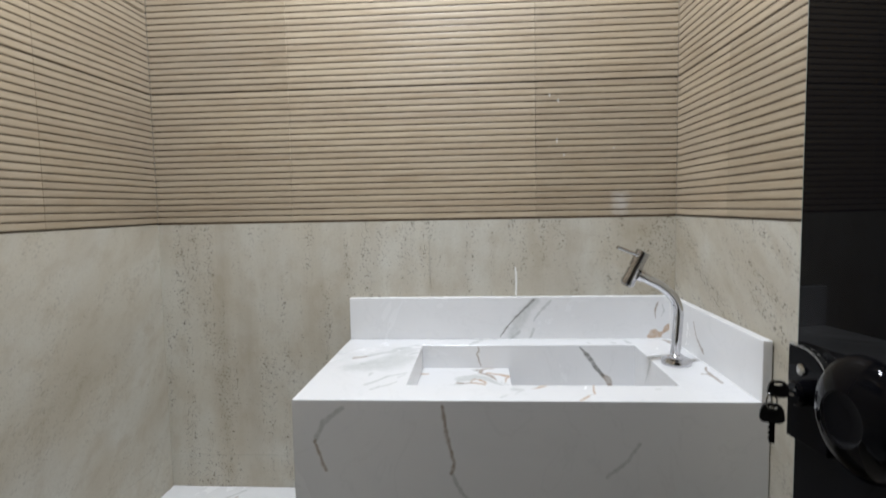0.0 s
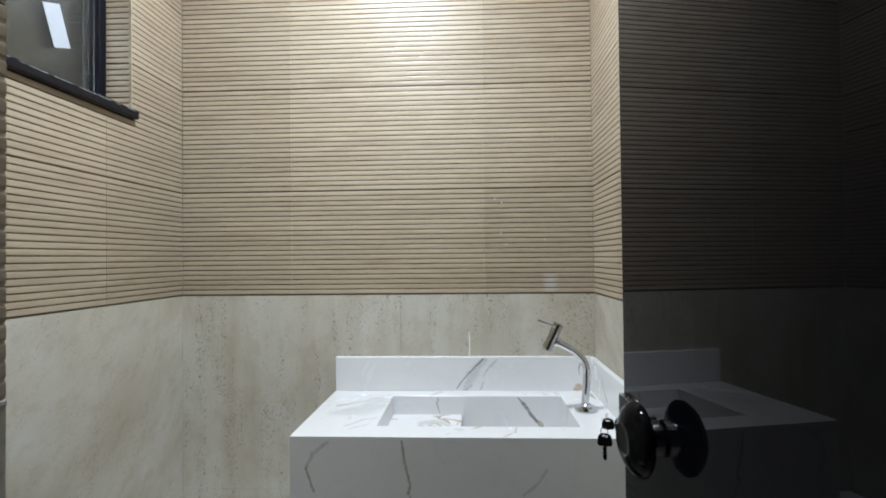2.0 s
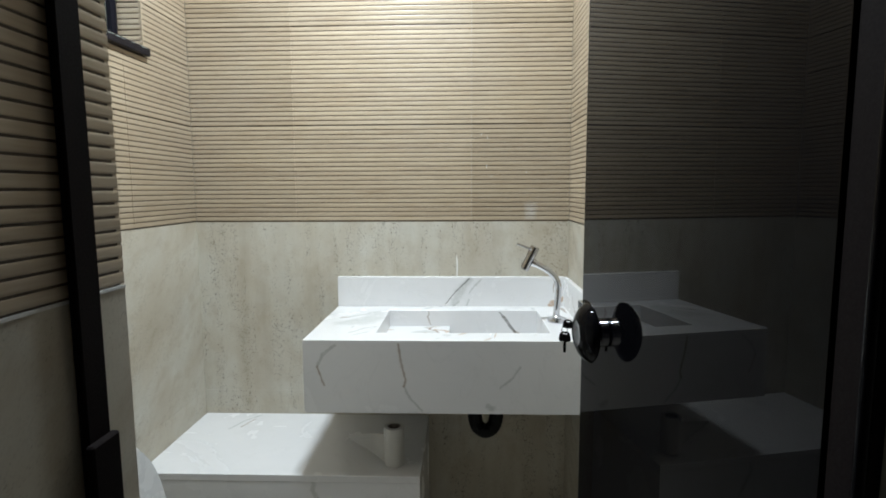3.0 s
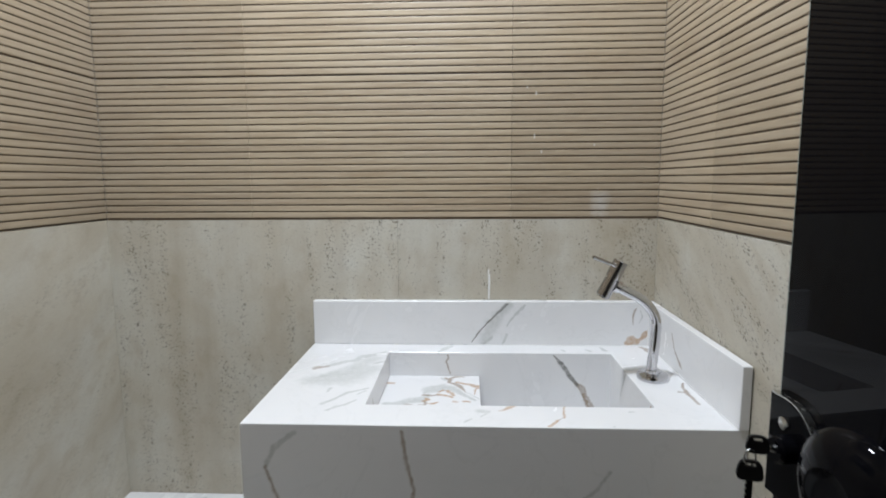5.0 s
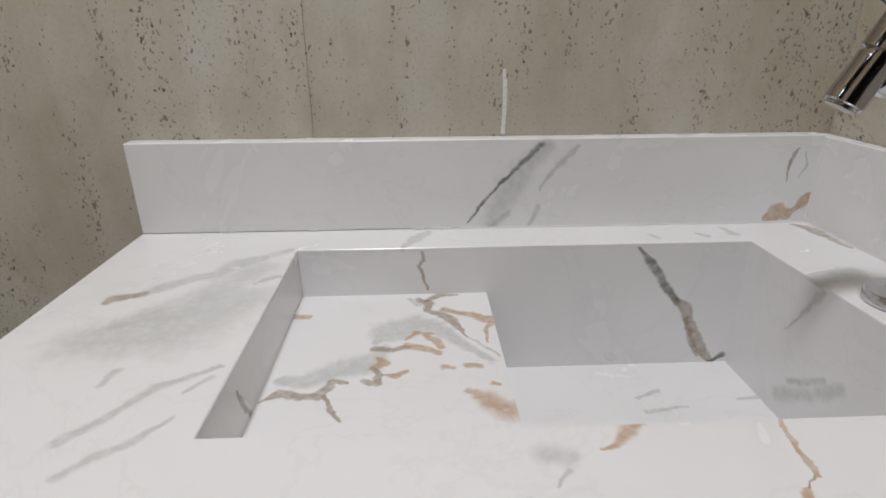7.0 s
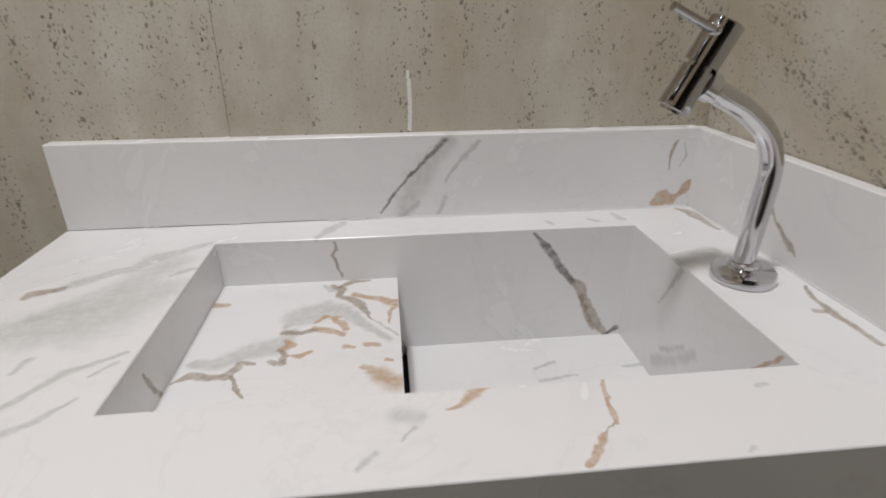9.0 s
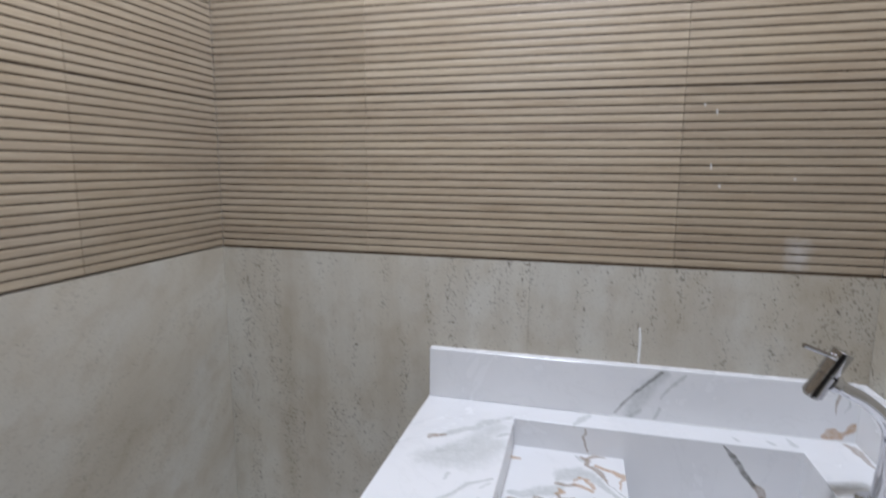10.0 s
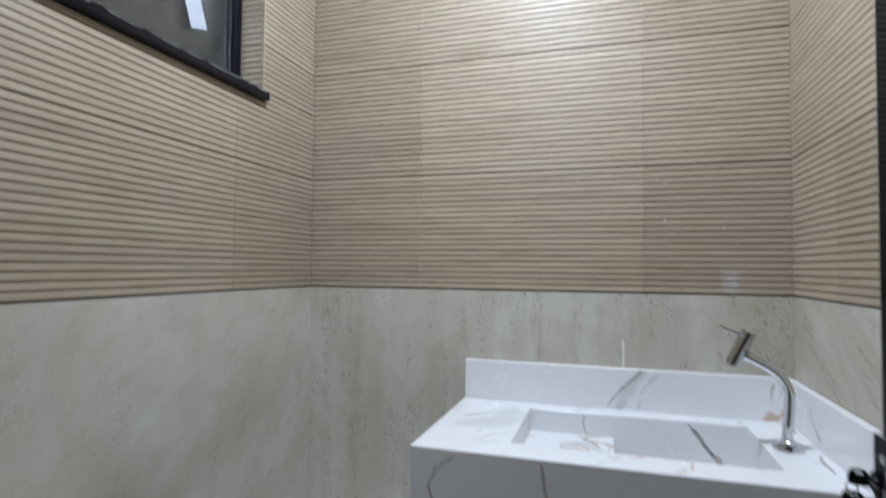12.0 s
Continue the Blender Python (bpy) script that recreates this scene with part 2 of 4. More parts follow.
PORCELAIN = plain("white_porcelain", (0.82, 0.83, 0.83), 0.12, grain=0.02, scale=5, coat=0.3)
SEAT = plain("white_plastic", (0.78, 0.79, 0.80), 0.28, grain=0.03, scale=20)
PAPER = plain("toilet_paper", (0.75, 0.74, 0.71), 0.95, grain=0.12, scale=500)
CARD = plain("grey_card", (0.30, 0.26, 0.22), 0.95, grain=0.1, scale=300)
STICKER = plain("white_sticker", (0.50, 0.53, 0.58), 0.6, grain=0.04, scale=60)
WINDOW_GLASS = glass_material()
m, _n, _l, _b = nodes_of("led_diffuser")
_b.inputs["Emission Color"].default_value = (0.98, 0.985, 1, 1)
_b.inputs["Emission Strength"].default_value = 20.0
DIFFUSER = m


# ---- builders ----
def thing(name, at, label, category, group=""):
    ob = new(name)
    ob.empty_display_size = 0.05
    ob.location = at
    bpy.context.view_layer.update()
    return tagged(ob, label, category, group)


def part(name, bm, material, parent=None, label="", smooth=False):
    """Links a bmesh, drawn in the room's own measures, as one mesh under a thing or part."""
    base = Vector(parent.matrix_world.translation) if parent else Vector((0, 0, 0))
    bmesh.ops.translate(bm, verts=bm.verts, vec=-base)
    bmesh.ops.recalc_face_normals(bm, faces=bm.faces)
    me = bpy.data.meshes.new(name)
    bm.to_mesh(me)
    bm.free()
    for f in me.polygons:
        f.use_smooth = smooth
    me.materials.append(material)
    ob = new(name, me)
    if parent:
        ob.parent = parent
        ob.matrix_world = Matrix.Translation(base)
    if smooth:
        me.set_sharp_from_angle(angle=radians(38))
    bpy.context.view_layer.update()
    return tagged(ob, label)


def box(lo, hi, bevel=0.0, seg=2, bm=None):
    bm = bm or bmesh.new()
    made = bmesh.ops.create_cube(bm, size=1)["verts"]
    for v in made:
        v.co = Vector([lo[i] + (v.co[i] + 0.5) * (hi[i] - lo[i]) for i in range(3)])
    if bevel:
        edges = list({e for v in made for e in v.link_edges})
        bmesh.ops.bevel(bm, geom=edges, offset=bevel, segments=seg, affect="EDGES", profile=0.5)
    return bm


def revolve(profile, at, axis=(0, 0, 1), seg=32):
    """A turned shape: profile of (radius, height) about an axis."""
    bm = bmesh.new()
    turn = Vector((0, 0, 1)).rotation_difference(Vector(axis).normalized()).to_matrix()
    rings = []
    for r, h in profile:
        rings.append([bm.verts.new(turn @ Vector((max(r, 1e-5) * math.cos(2 * math.pi * k / seg), max(r, 1e-5) * math.sin(2 * math.pi * k / seg), h)) + Vector(at)) for k in range(seg)])
    for a, b in zip(rings, rings[1:]):
        for k in range(seg):
            bm.faces.new((a[k], a[(k + 1) % seg], b[(k + 1) % seg], b[k]))
    bm.faces.new(rings[0])
    bm.faces.new(rings[-1])
    return bm


def tube(points, radius, seg=16, ends=True, ridge=0.0):
    """A round pipe along a smoothed line."""
    pts = [Vector(p) for p in points]
    line = []
    for i in range(len(pts) - 1):
        p0, p1, p2, p3 = pts[max(i - 1, 0)], pts[i], pts[i + 1], pts[min(i + 2, len(pts) - 1)]
        for k in range(8):
            t = k / 8
            line.append(0.5 * ((2 * p1) + (p2 - p0) * t + (2 * p0 - 5 * p1 + 4 * p2 - p3) * t * t + (3 * p1 - p0 - 3 * p2 + p3) * t ** 3))
    line.append(pts[-1])
    bm = bmesh.new()
    rings = []
    side = None
    for i, p in enumerate(line):
        way = (line[min(i + 1, len(line) - 1)] - line[max(i - 1, 0)]).normalized()
        side = way.orthogonal().normalized() if side is None else (side - way * side.dot(way)).normalized()
        up = way.cross(side)
        r = radius + (ridge if i % 2 else 0)
        rings.append([bm.verts.new(p + (side * math.cos(2 * math.pi * k / seg) + up * math.sin(2 * math.pi * k / seg)) * r) for k in range(seg)])
    for a, b in zip(rings, rings[1:]):
        for k in range(seg):
            bm.faces.new((a[k], a[(k + 1) % seg], b[(k + 1) % seg], b[k]))
    if ends:
        bm.faces.new(rings[0])
        bm.faces.new(rings[-1])
    return bm


def outline_slab(points, to3d, thick, bevel=0.0):
    """A flat plate from an outline: to3d(u, v, depth) gives its place."""
    bm = bmesh.new()
    a = [bm.verts.new(to3d(u, v, 0)) for u, v in points]
    b = [bm.verts.new(to3d(u, v, thick)) for u, v in points]
    n = len(points)
    top, low = bm.faces.new(a), bm.faces.new(b)
    for k in range(n):
        bm.faces.new((a[k], a[(k + 1) % n], b[(k + 1) % n], b[k]))
    if bevel:
        bmesh.ops.bevel(bm, geom=list(set(top.edges) | set(low.edges)), offset=bevel, segments=2, affect="EDGES", profile=0.5)
    return bm


# ---- plan ----
XL, XR, YF = 0.0, 1.271, 0.303      # inner faces of the room
DOOR_L, DOOR_R, Y_OUT, DOOR_TOP = 0.530, 1.262, 0.07, 2.13
BAND = 1.20                                     # where stone tiles end and slat tiles begin
TILE_H, SLATS = 0.32, 21
WIN = (0.487, 1.281, 1.716, 2.086)              # window opening: y, y, z, z
T = 0.008                                       # tile thickness


def wall(name, pieces, material=MASONRY):
    bm = bmesh.new()
    for lo, hi in pieces:
        box(lo, hi, bm=bm)
    ob = part(name, bm, material)
    return tagged(ob, "tiled wall, stone-look below and slatted above" if name != "wall_hall" else "plain painted wall", "wall", kind="structure")


wall_back = wall("wall_back", [((-0.15, YB + T, 0), (XR + 0.15, YB + 0.15, CEIL))])
wall_left = wall("wall_left", [
    ((-0.15, Y_OUT, 0), (-T, YB + T, WIN[2] - 0.03)),
    ((-0.15, Y_OUT, WIN[3] + T), (-T, YB + T, CEIL)),
    ((-0.15, Y_OUT, WIN[2] - 0.03), (-T, WIN[0] - T, WIN[3] + T)),
    ((-0.15, WIN[1] + T, WIN[2] - 0.03), (-T, YB + T, WIN[3] + T))])
wall_right = wall("wall_right", [((XR + T, 0.195, 0), (XR + 0.15, YB + T, CEIL)), ((XR + 0.03, Y_OUT, 0), (XR + 0.15, 0.195, CEIL))])
wall_front = wall("wall_front", [
    ((-T, Y_OUT, 0), (DOOR_L - T, YF - T, CEIL)),
    ((DOOR_R + T, Y_OUT, 0), (XR + 0.03, 0.150, CEIL)),
    ((DOOR_L - T, Y_OUT, DOOR_TOP), (DOOR_R + T, YF - T, CEIL))])
wall_hall = wall("wall_hall", [
    ((-0.9, -1.35, 0), (2.4, -1.25, CEIL)), ((-1.0, -1.35, 0), (-0.9, Y_OUT, CEIL)), ((2.4, -1.35, 0), (2.5, Y_OUT, CEIL)),
    ((-0.9, Y_OUT - 0.004, 0), (DOOR_L - T, Y_OUT + 0.004, CEIL)), ((DOOR_R + T, Y_OUT - 0.004, 0), (2.4, Y_OUT + 0.004, CEIL)),
    ((DOOR_L - T, Y_OUT - 0.004, DOOR_TOP), (DOOR_R + T, Y_OUT + 0.004, CEIL))], HALL)
floor = part("floor", box((-1.0, -1.35, -0.10), (2.5, YB + 0.15, 0)), FLOOR_TILE)
tagged(floor, "beige polished porcelain floor", "floor", kind="structure")
ceiling = part("ceiling", box((-1.0, -1.35, CEIL), (2.5, YB + 0.15, CEIL + 0.1)), PAINT)
tagged(ceiling, "smooth white painted ceiling", "ceiling", kind="structure")


def slat_rows(bm, to3d, u0, u1, z0, z1, base):
    """One tile's slats between z0 and z1: rounded ribs with a narrow groove under each."""
    pitch = (TILE_H - 0.0014) / SLATS
    shape = ((0.0, -0.0013), (0.0028, -0.0013), (0.0030, -0.0005), (0.0037, -0.0002), (0.0055, 0.0), (0.0115, 0.0), (0.0138, -0.0001), (pitch - 0.0002, -0.0004))
    line = []
    for k in range(SLATS):
        line += [(base + 0.0007 + k * pitch + z, n) for z, n in shape]
    line.append((base + TILE_H - 0.0007, -0.0024))
    kept = [(z, n) for z, n in line if z0 <= z <= z1]
    if len(kept) < 2:
        return
    kept = [(kept[0][0], -T)] + kept + [(kept[-1][0], -T)]
    rows = [(bm.verts.new(to3d(u0, z, n)), bm.verts.new(to3d(u1, z, n))) for z, n in kept]
    depth = {row[0]: n for row, (z, n) in zip(rows, kept)}
    for a, b in zip(rows, rows[1:]):
        f = bm.faces.new((a[0], a[1], b[1], b[0]))
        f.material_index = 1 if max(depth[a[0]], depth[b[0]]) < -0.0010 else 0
    bm.faces.new([r[0] for r in rows])
    bm.faces.new([r[1] for r in reversed(rows)])


def slat_wall(parent, to3d, cuts, hole=None, top=CEIL, gap=0.0004):
    """Rows of slatted tiles above the band; cuts are the upright joints, hole an opening (u, u, z, z)."""
    row = 0
    while BAND + row * TILE_H < top - 0.01:
        base = BAND + row * TILE_H
        for u0, u1 in zip(cuts, cuts[1:]):
            z0, z1 = base, min(base + TILE_H, top)
            rects = [(u0 + gap, u1 - gap, z0, z1)]
            if hole and u0 < hole[1] and u1 > hole[0] and z0 < hole[3] and z1 > hole[2]:
                h0, h1 = max(hole[2], z0), min(hole[3], z1)
                rects = [(u0 + gap, u1 - gap, z0, h0), (u0 + gap, u1 - gap, h1, z1), (u0 + gap, max(hole[0], u0), h0, h1), (min(hole[1], u1), u1 - gap, h0, h1)]
            bm = bmesh.new()
            for a, b, c, d in rects:
                if b - a > 0.004 and d - c > 0.004:
                    slat_rows(bm, to3d, a, b, c, d, base)
            if bm.verts:
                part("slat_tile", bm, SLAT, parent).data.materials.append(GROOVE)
        row += 1


def stone_wall(parent, to3d, cuts, heights, material):
    for u0, u1 in zip(cuts, cuts[1:]):
        for z0, z1 in zip(heights, heights[1:]):
            g = 0.0002
            bm = outline_slab([(u0 + g, z0 + g), (u1 - g, z0 + g), (u1 - g, z1 - g), (u0 + g, z1 - g)], to3d, -T, 0.0003)
            part("stone_tile", bm, material, parent)


on_back = lambda u, z, n: (u, YB - n, z)
on_left = lambda u, z, n: (XL + n, u, z)
on_right = lambda u, z, n: (XR - n, u, z)
on_front = lambda u, z, n: (u, YF + n, z)
on_jamb_l = lambda u, z, n: (DOOR_L + n, u, z)
on_jamb_r = lambda u, z, n: (DOOR_R - n, u, z)

# ---- counter with carved basin ----
CX0, CX1, CY0, CZ, CB = 0.487, 1.269, 1.098, 0.910, 0.710
BX0, BX1, BY0, BY1 = 0.672, 1.156, 1.177, 1.457
LEDGE_X, LEDGE_Z, BASIN_Z = 0.871, 0.856, 0.758
LEDGE_SWIRL = [
    ("brown", 0.45, [(0.674, 1.277, 0.0017), (0.680, 1.281, 0.0026), (0.689, 1.288, 0.0053), (0.704, 1.284, 0.0054), (0.717, 1.283, 0.0051), (0.722, 1.290, 0.0057), (0.726, 1.303, 0.0037), (0.739, 1.299, 0.0017)]),
    ("brown", 0.45, [(0.752, 1.302, 0.0032), (0.762, 1.296, 0.0040), (0.764, 1.310, 0.0032), (0.760, 1.321, 0.0021)]),
    ("ochre", 0.5, [(0.760, 1.321, 0.0038), (0.768, 1.327, 0.0046), (0.762, 1.337, 0.0021)]),
    ("brown", 0.45, [(0.722, 1.282, 0.0023), (0.731, 1.264, 0.0023), (0.739, 1.253, 0.0012)]),
    ("ochre", 0.5, [(0.766, 1.311, 0.0023), (0.777, 1.308, 0.0037), (0.787, 1.315, 0.0023)]),
    ("grey", 0.7, [(0.686, 1.304, 0.0055), (0.703, 1.305, 0.0092), (0.721, 1.313, 0.0113), (0.737, 1.322, 0.0153), (0.755, 1.327, 0.0143), (0.767, 1.350, 0.0058)])]
LEDGE_MIST = [
    ("grey", 0.7, [(0.758, 1.361, 0.0053), (0.771, 1.377, 0.0198), (0.791, 1.391, 0.0189), (0.814, 1.386, 0.0120), (0.835, 1.357, 0.0073), (0.860, 1.327, 0.0052)]),
    ("brown", 0.6, [(0.757, 1.351, 0.0042), (0.772, 1.347, 0.0042), (0.787, 1.350, 0.0032)]),
    ("ochre", 0.5, [(0.785, 1.352, 0.0042), (0.802, 1.348, 0.0056), (0.816, 1.340, 0.0039)]),
    ("ochre", 0.5, [(0.802, 1.371, 0.0029), (0.813, 1.359, 0.0057), (0.818, 1.349, 0.0034)]),
    ("ochre", 0.7, [(0.785, 1.362, 0.0021), (0.795, 1.376, 0.0029), (0.810, 1.373, 0.0023)]),
    ("grey", 0.5, [(0.787, 1.446, 0.0031), (0.798, 1.434, 0.0054)]),
    ("grey", 0.3, [(0.841, 1.368, 0.0015), (0.855, 1.353, 0.0019), (0.869, 1.335, 0.0018)])]
LEDGE_CORNER = [
    ("brown", 0.45, [(0.796, 1.445, 0.0040), (0.808, 1.435, 0.0064), (0.805, 1.420, 0.0038), (0.821, 1.409, 0.0064), (0.830, 1.396, 0.0055), (0.838, 1.378, 0.0032), (0.843, 1.364, 0.0012)]),
    ("brown", 0.5, [(0.806, 1.441, 0.0041), (0.819, 1.452, 0.0050), (0.836, 1.453, 0.0029)]),
    ("ochre", 0.45, [(0.824, 1.420, 0.0050), (0.837, 1.412, 0.0044), (0.849, 1.409, 0.0050), (0.864, 1.399, 0.0079), (0.870, 1.402, 0.0049)]),
    ("ochre", 0.6, [(0.868, 1.392, 0.0045), (0.862, 1.381, 0.0027), (0.862, 1.357, 0.0011)])]
LEDGE_FLECKS = [
    ("ochre", 0.6, [(0.818, 1.318, 0.0041), (0.825, 1.315, 0.0027)]),
    ("ochre", 0.6, [(0.838, 1.319, 0.0038), (0.849, 1.318, 0.0029)]),
    ("ochre", 0.6, [(0.857, 1.293, 0.0030), (0.862, 1.292, 0.0022)]),
    ("ochre", 0.6, [(0.672, 1.414, 0.0058), (0.688, 1.411, 0.0039)]),
    ("ochre", 0.9, [(0.836, 1.284, 0.0031), (0.849, 1.274, 0.0088), (0.865, 1.260, 0.0119)])]
TOP_CLOUDS = [
    ("brown", 0.6, [(0.537, 1.347, 0.0038), (0.539, 1.356, 0.0074), (0.558, 1.363, 0.0048)]),
    ("grey", 0.7, [(0.557, 1.362, 0.0061), (0.572, 1.378, 0.0091), (0.591, 1.394, 0.0081), (0.609, 1.402, 0.0082), (0.622, 1.427, 0.0133), (0.641, 1.439, 0.0082), (0.666, 1.458, 0.0043)]),
    ("grey", 0.5, [(0.650, 1.378, 0.0020), (0.658, 1.387, 0.0035), (0.669, 1.393, 0.0036)]),
    ("mist", 1, [(0.551, 1.285, 0.0255), (0.583, 1.290, 0.0302), (0.615, 1.295, 0.0305), (0.635, 1.323, 0.0300), (0.653, 1.353, 0.0216)]),
    ("mist", 1, [(0.562, 1.312, 0.0115), (0.595, 1.328, 0.0176), (0.619, 1.363, 0.0190), (0.644, 1.410, 0.0187)]),
    ("grey", 0.9, [(0.592, 1.229, 0.0025), (0.596, 1.246, 0.0039)])]
TOP_DRIFTS = [
    ("grey", 0.8, [(0.597, 1.177, 0.0048), (0.608, 1.191, 0.0047), (0.619, 1.208, 0.0042), (0.629, 1.225, 0.0048), (0.640, 1.233, 0.0033), (0.662, 1.248, 0.0022)]),
    ("grey", 0.9, [(0.613, 1.151, 0.0037), (0.624, 1.164, 0.0038), (0.637, 1.176, 0.0036), (0.652, 1.195, 0.0021)]),
    ("grey", 0.9, [(0.649, 1.219, 0.0019), (0.661, 1.236, 0.0025)])]
TOP_VEINS = [
    ("grey", 0.5, [(0.782, 1.461, 0.0039), (0.795, 1.486, 0.0076), (0.809, 1.503, 0.0045)]),
    ("ochre", 0.4, [(1.007, 1.178, 0.0016), (1.004, 1.165, 0.0015), (1.002, 1.151, 0.0018), (1.002, 1.140, 0.0024), (1.000, 1.134, 0.0017)]),
    ("brown", 0.4, [(0.998, 1.133, 0.0007), (0.991, 1.126, 0.0007)]),
    ("ochre", 0.5, [(0.991, 1.126, 0.0010), (0.986, 1.121, 0.0026), (0.979, 1.111, 0.0028), (0.971, 1.101, 0.0021)]),
    ("ochre", 0.9, [(0.896, 1.158, 0.0013), (0.905, 1.160, 0.0020), (0.915, 1.171, 0.0044), (0.926, 1.176, 0.0023)]),
    ("mist", 1, [(0.864, 1.156, 0.0067), (0.878, 1.152, 0.0066)]),
    ("grey", 1, [(0.867, 1.134, 0.0010), (0.874, 1.143, 0.0020)]),
    ("grey", 1, [(0.841, 1.113, 0.0018), (0.850, 1.124, 0.0025)])]
TOP_SPOTS = [
    ("brown", 0.5, [(1.234, 1.505, 0.0035), (1.241, 1.494, 0.0088), (1.245, 1.467, 0.0060), (1.247, 1.432, 0.0028)]),
    ("grey", 0.5, [(1.056, 1.481, 0.0036), (1.060, 1.471, 0.0036)]),
    ("grey", 0.5, [(1.107, 1.483, 0.0030), (1.116, 1.474, 0.0049)]),
    ("grey", 0.5, [(1.146, 1.499, 0.0039), (1.149, 1.478, 0.0056)]),
    ("grey", 1, [(1.154, 1.355, 0.0106), (1.188, 1.370, 0.0101), (1.208, 1.375, 0.0069)]),
    ("mist", 1, [(1.111, 1.157, 0.0017), (1.118, 1.157, 0.0014)]),
    ("mist", 1, [(1.067, 1.102, 0.0009), (1.072, 1.105, 0.0015)]),
    ("brown", 0.6, [(1.247, 1.292, 0.0010), (1.237, 1.267, 0.0032), (1.233, 1.236, 0.0048), (1.235, 1.218, 0.0036), (1.235, 1.192, 0.0028)]),
    ("brown", 0.6, [(1.222, 1.247, 0.0028), (1.229, 1.246, 0.0034)])]
SPLASH_VEINS = [
    ("dark", 0.4, [(0.856, 0.917, 0.0011), (0.867, 0.933, 0.0018), (0.878, 0.947, 0.0017), (0.890, 0.961, 0.0021), (0.901, 0.971, 0.0021)]),
    ("dark", 0.8, [(0.901, 0.971, 0.0017), (0.911, 0.981, 0.0024), (0.922, 0.992, 0.0031), (0.934, 1.005, 0.0037)]),
    ("mist", 1, [(0.881, 0.916, 0.0093), (0.898, 0.950, 0.0155), (0.919, 0.981, 0.0118), (0.941, 1.004, 0.0082)]),
    ("grey", 0.8, [(0.975, 1.004, 0.0028), (0.954, 0.983, 0.0035), (0.944, 0.969, 0.0025), (0.934, 0.954, 0.0011)]),
    ("grey", 0.9, [(0.935, 0.935, 0.0032), (0.925, 0.914, 0.0022)]),
    ("grey", 0.8, [(0.878, 0.909, 0.0029), (0.901, 0.927, 0.0036)]),
    ("brown", 0.6, [(1.219, 0.959, 0.0008), (1.218, 0.978, 0.0019), (1.221, 0.990, 0.0024), (1.225, 0.997, 0.0012)]),
    ("grey", 0.8, [(1.234, 0.992, 0.0011), (1.239, 0.978, 0.0016), (1.232, 0.963, 0.0008)])]
SPLASH_RUST = [
    ("ochre", 0.3, [(1.206, 0.915, 0.0043), (1.217, 0.923, 0.0111), (1.229, 0.919, 0.0065), (1.235, 0.924, 0.0034), (1.242, 0.931, 0.0047), (1.248, 0.937, 0.0069), (1.255, 0.945, 0.0034)]),
    ("ochre", 0.5, [(1.258, 0.909, 0.0025), (1.258, 0.920, 0.0021)]),
    ("ochre", 0.9, [(1.174, 0.905, 0.0016), (1.203, 0.907, 0.0024), (1.242, 0.907, 0.0016)])]
SIDE_VEINS = [
    ("brown", 0.6, [(1.376, 0.979, 0.0017), (1.363, 0.956, 0.0016), (1.353, 0.948, 0.0019), (1.339, 0.938, 0.0034), (1.329, 0.932, 0.0044), (1.320, 0.926, 0.0011)])]
BACK_VEINS = [
    ("dark", 0.6, [(1.031, 0.908, 0.0020), (1.045, 0.892, 0.0040), (1.060, 0.873, 0.0047), (1.072, 0.853, 0.0051), (1.085, 0.840, 0.0045)]),
    ("brown", 0.4, [(1.082, 0.842, 0.0043), (1.096, 0.831, 0.0070), (1.104, 0.812, 0.0063), (1.117, 0.790, 0.0071), (1.128, 0.769, 0.0051), (1.138, 0.759, 0.0030)]),
    ("brown", 0.5, [(1.099, 0.816, 0.0042), (1.110, 0.789, 0.0043), (1.121, 0.767, 0.0018)]),
    ("dark", 0.6, [(1.138, 0.759, 0.0028), (1.149, 0.766, 0.0046)]),
    ("brown", 0.6, [(0.801, 0.910, 0.0013), (0.804, 0.896, 0.0016), (0.798, 0.889, 0.0019), (0.803, 0.876, 0.0017), (0.807, 0.860, 0.0013)])]
BASIN_SIDE_VEINS = [
    ("grey", 1, [(1.378, 0.847, 0.0010), (1.360, 0.876, 0.0029), (1.349, 0.897, 0.0045), (1.336, 0.916, 0.0036)]),
    ("grey", 1, [(1.357, 0.802, 0.0032), (1.335, 0.815, 0.0043), (1.317, 0.829, 0.0034)]),
    ("mist", 1, [(1.367, 0.780, 0.0078), (1.329, 0.804, 0.0070), (1.295, 0.835, 0.0053)]),
    ("ochre", 0.5, [(1.222, 0.875, 0.0007), (1.200, 0.896, 0.0017), (1.189, 0.909, 0.0028), (1.184, 0.914, 0.0012)])]
BASIN_LEFT_VEINS = [
    ("brown", 0.6, [(1.245, 0.892, 0.0016), (1.250, 0.878, 0.0032), (1.257, 0.864, 0.0025), (1.262, 0.854, 0.0036)])]
FLOOR_VEINS = [
    ("grey", 0.6, [(1.029, 1.395, 0.0026), (1.054, 1.406, 0.0037)]),
    ("grey", 0.6, [(1.133, 1.385, 0.0022), (1.162, 1.391, 0.0034)]),
    ("grey", 0.9, [(1.027, 1.372, 0.0031), (1.073, 1.377, 0.0021)])]


def marble_bays(name, cuts, veins):
    """One slab's marble in bays along x, each with the veins that reach into it."""
    bays = []
    for a, b in zip((-9, *cuts), (*cuts, 9)):
        near = [v for v in veins if min(u - w for u, _, w in v[2]) < b + 0.02 and max(u + w for u, _, w in v[2]) > a - 0.02]
        bays.append(marble(name, "z", near))
    return bays


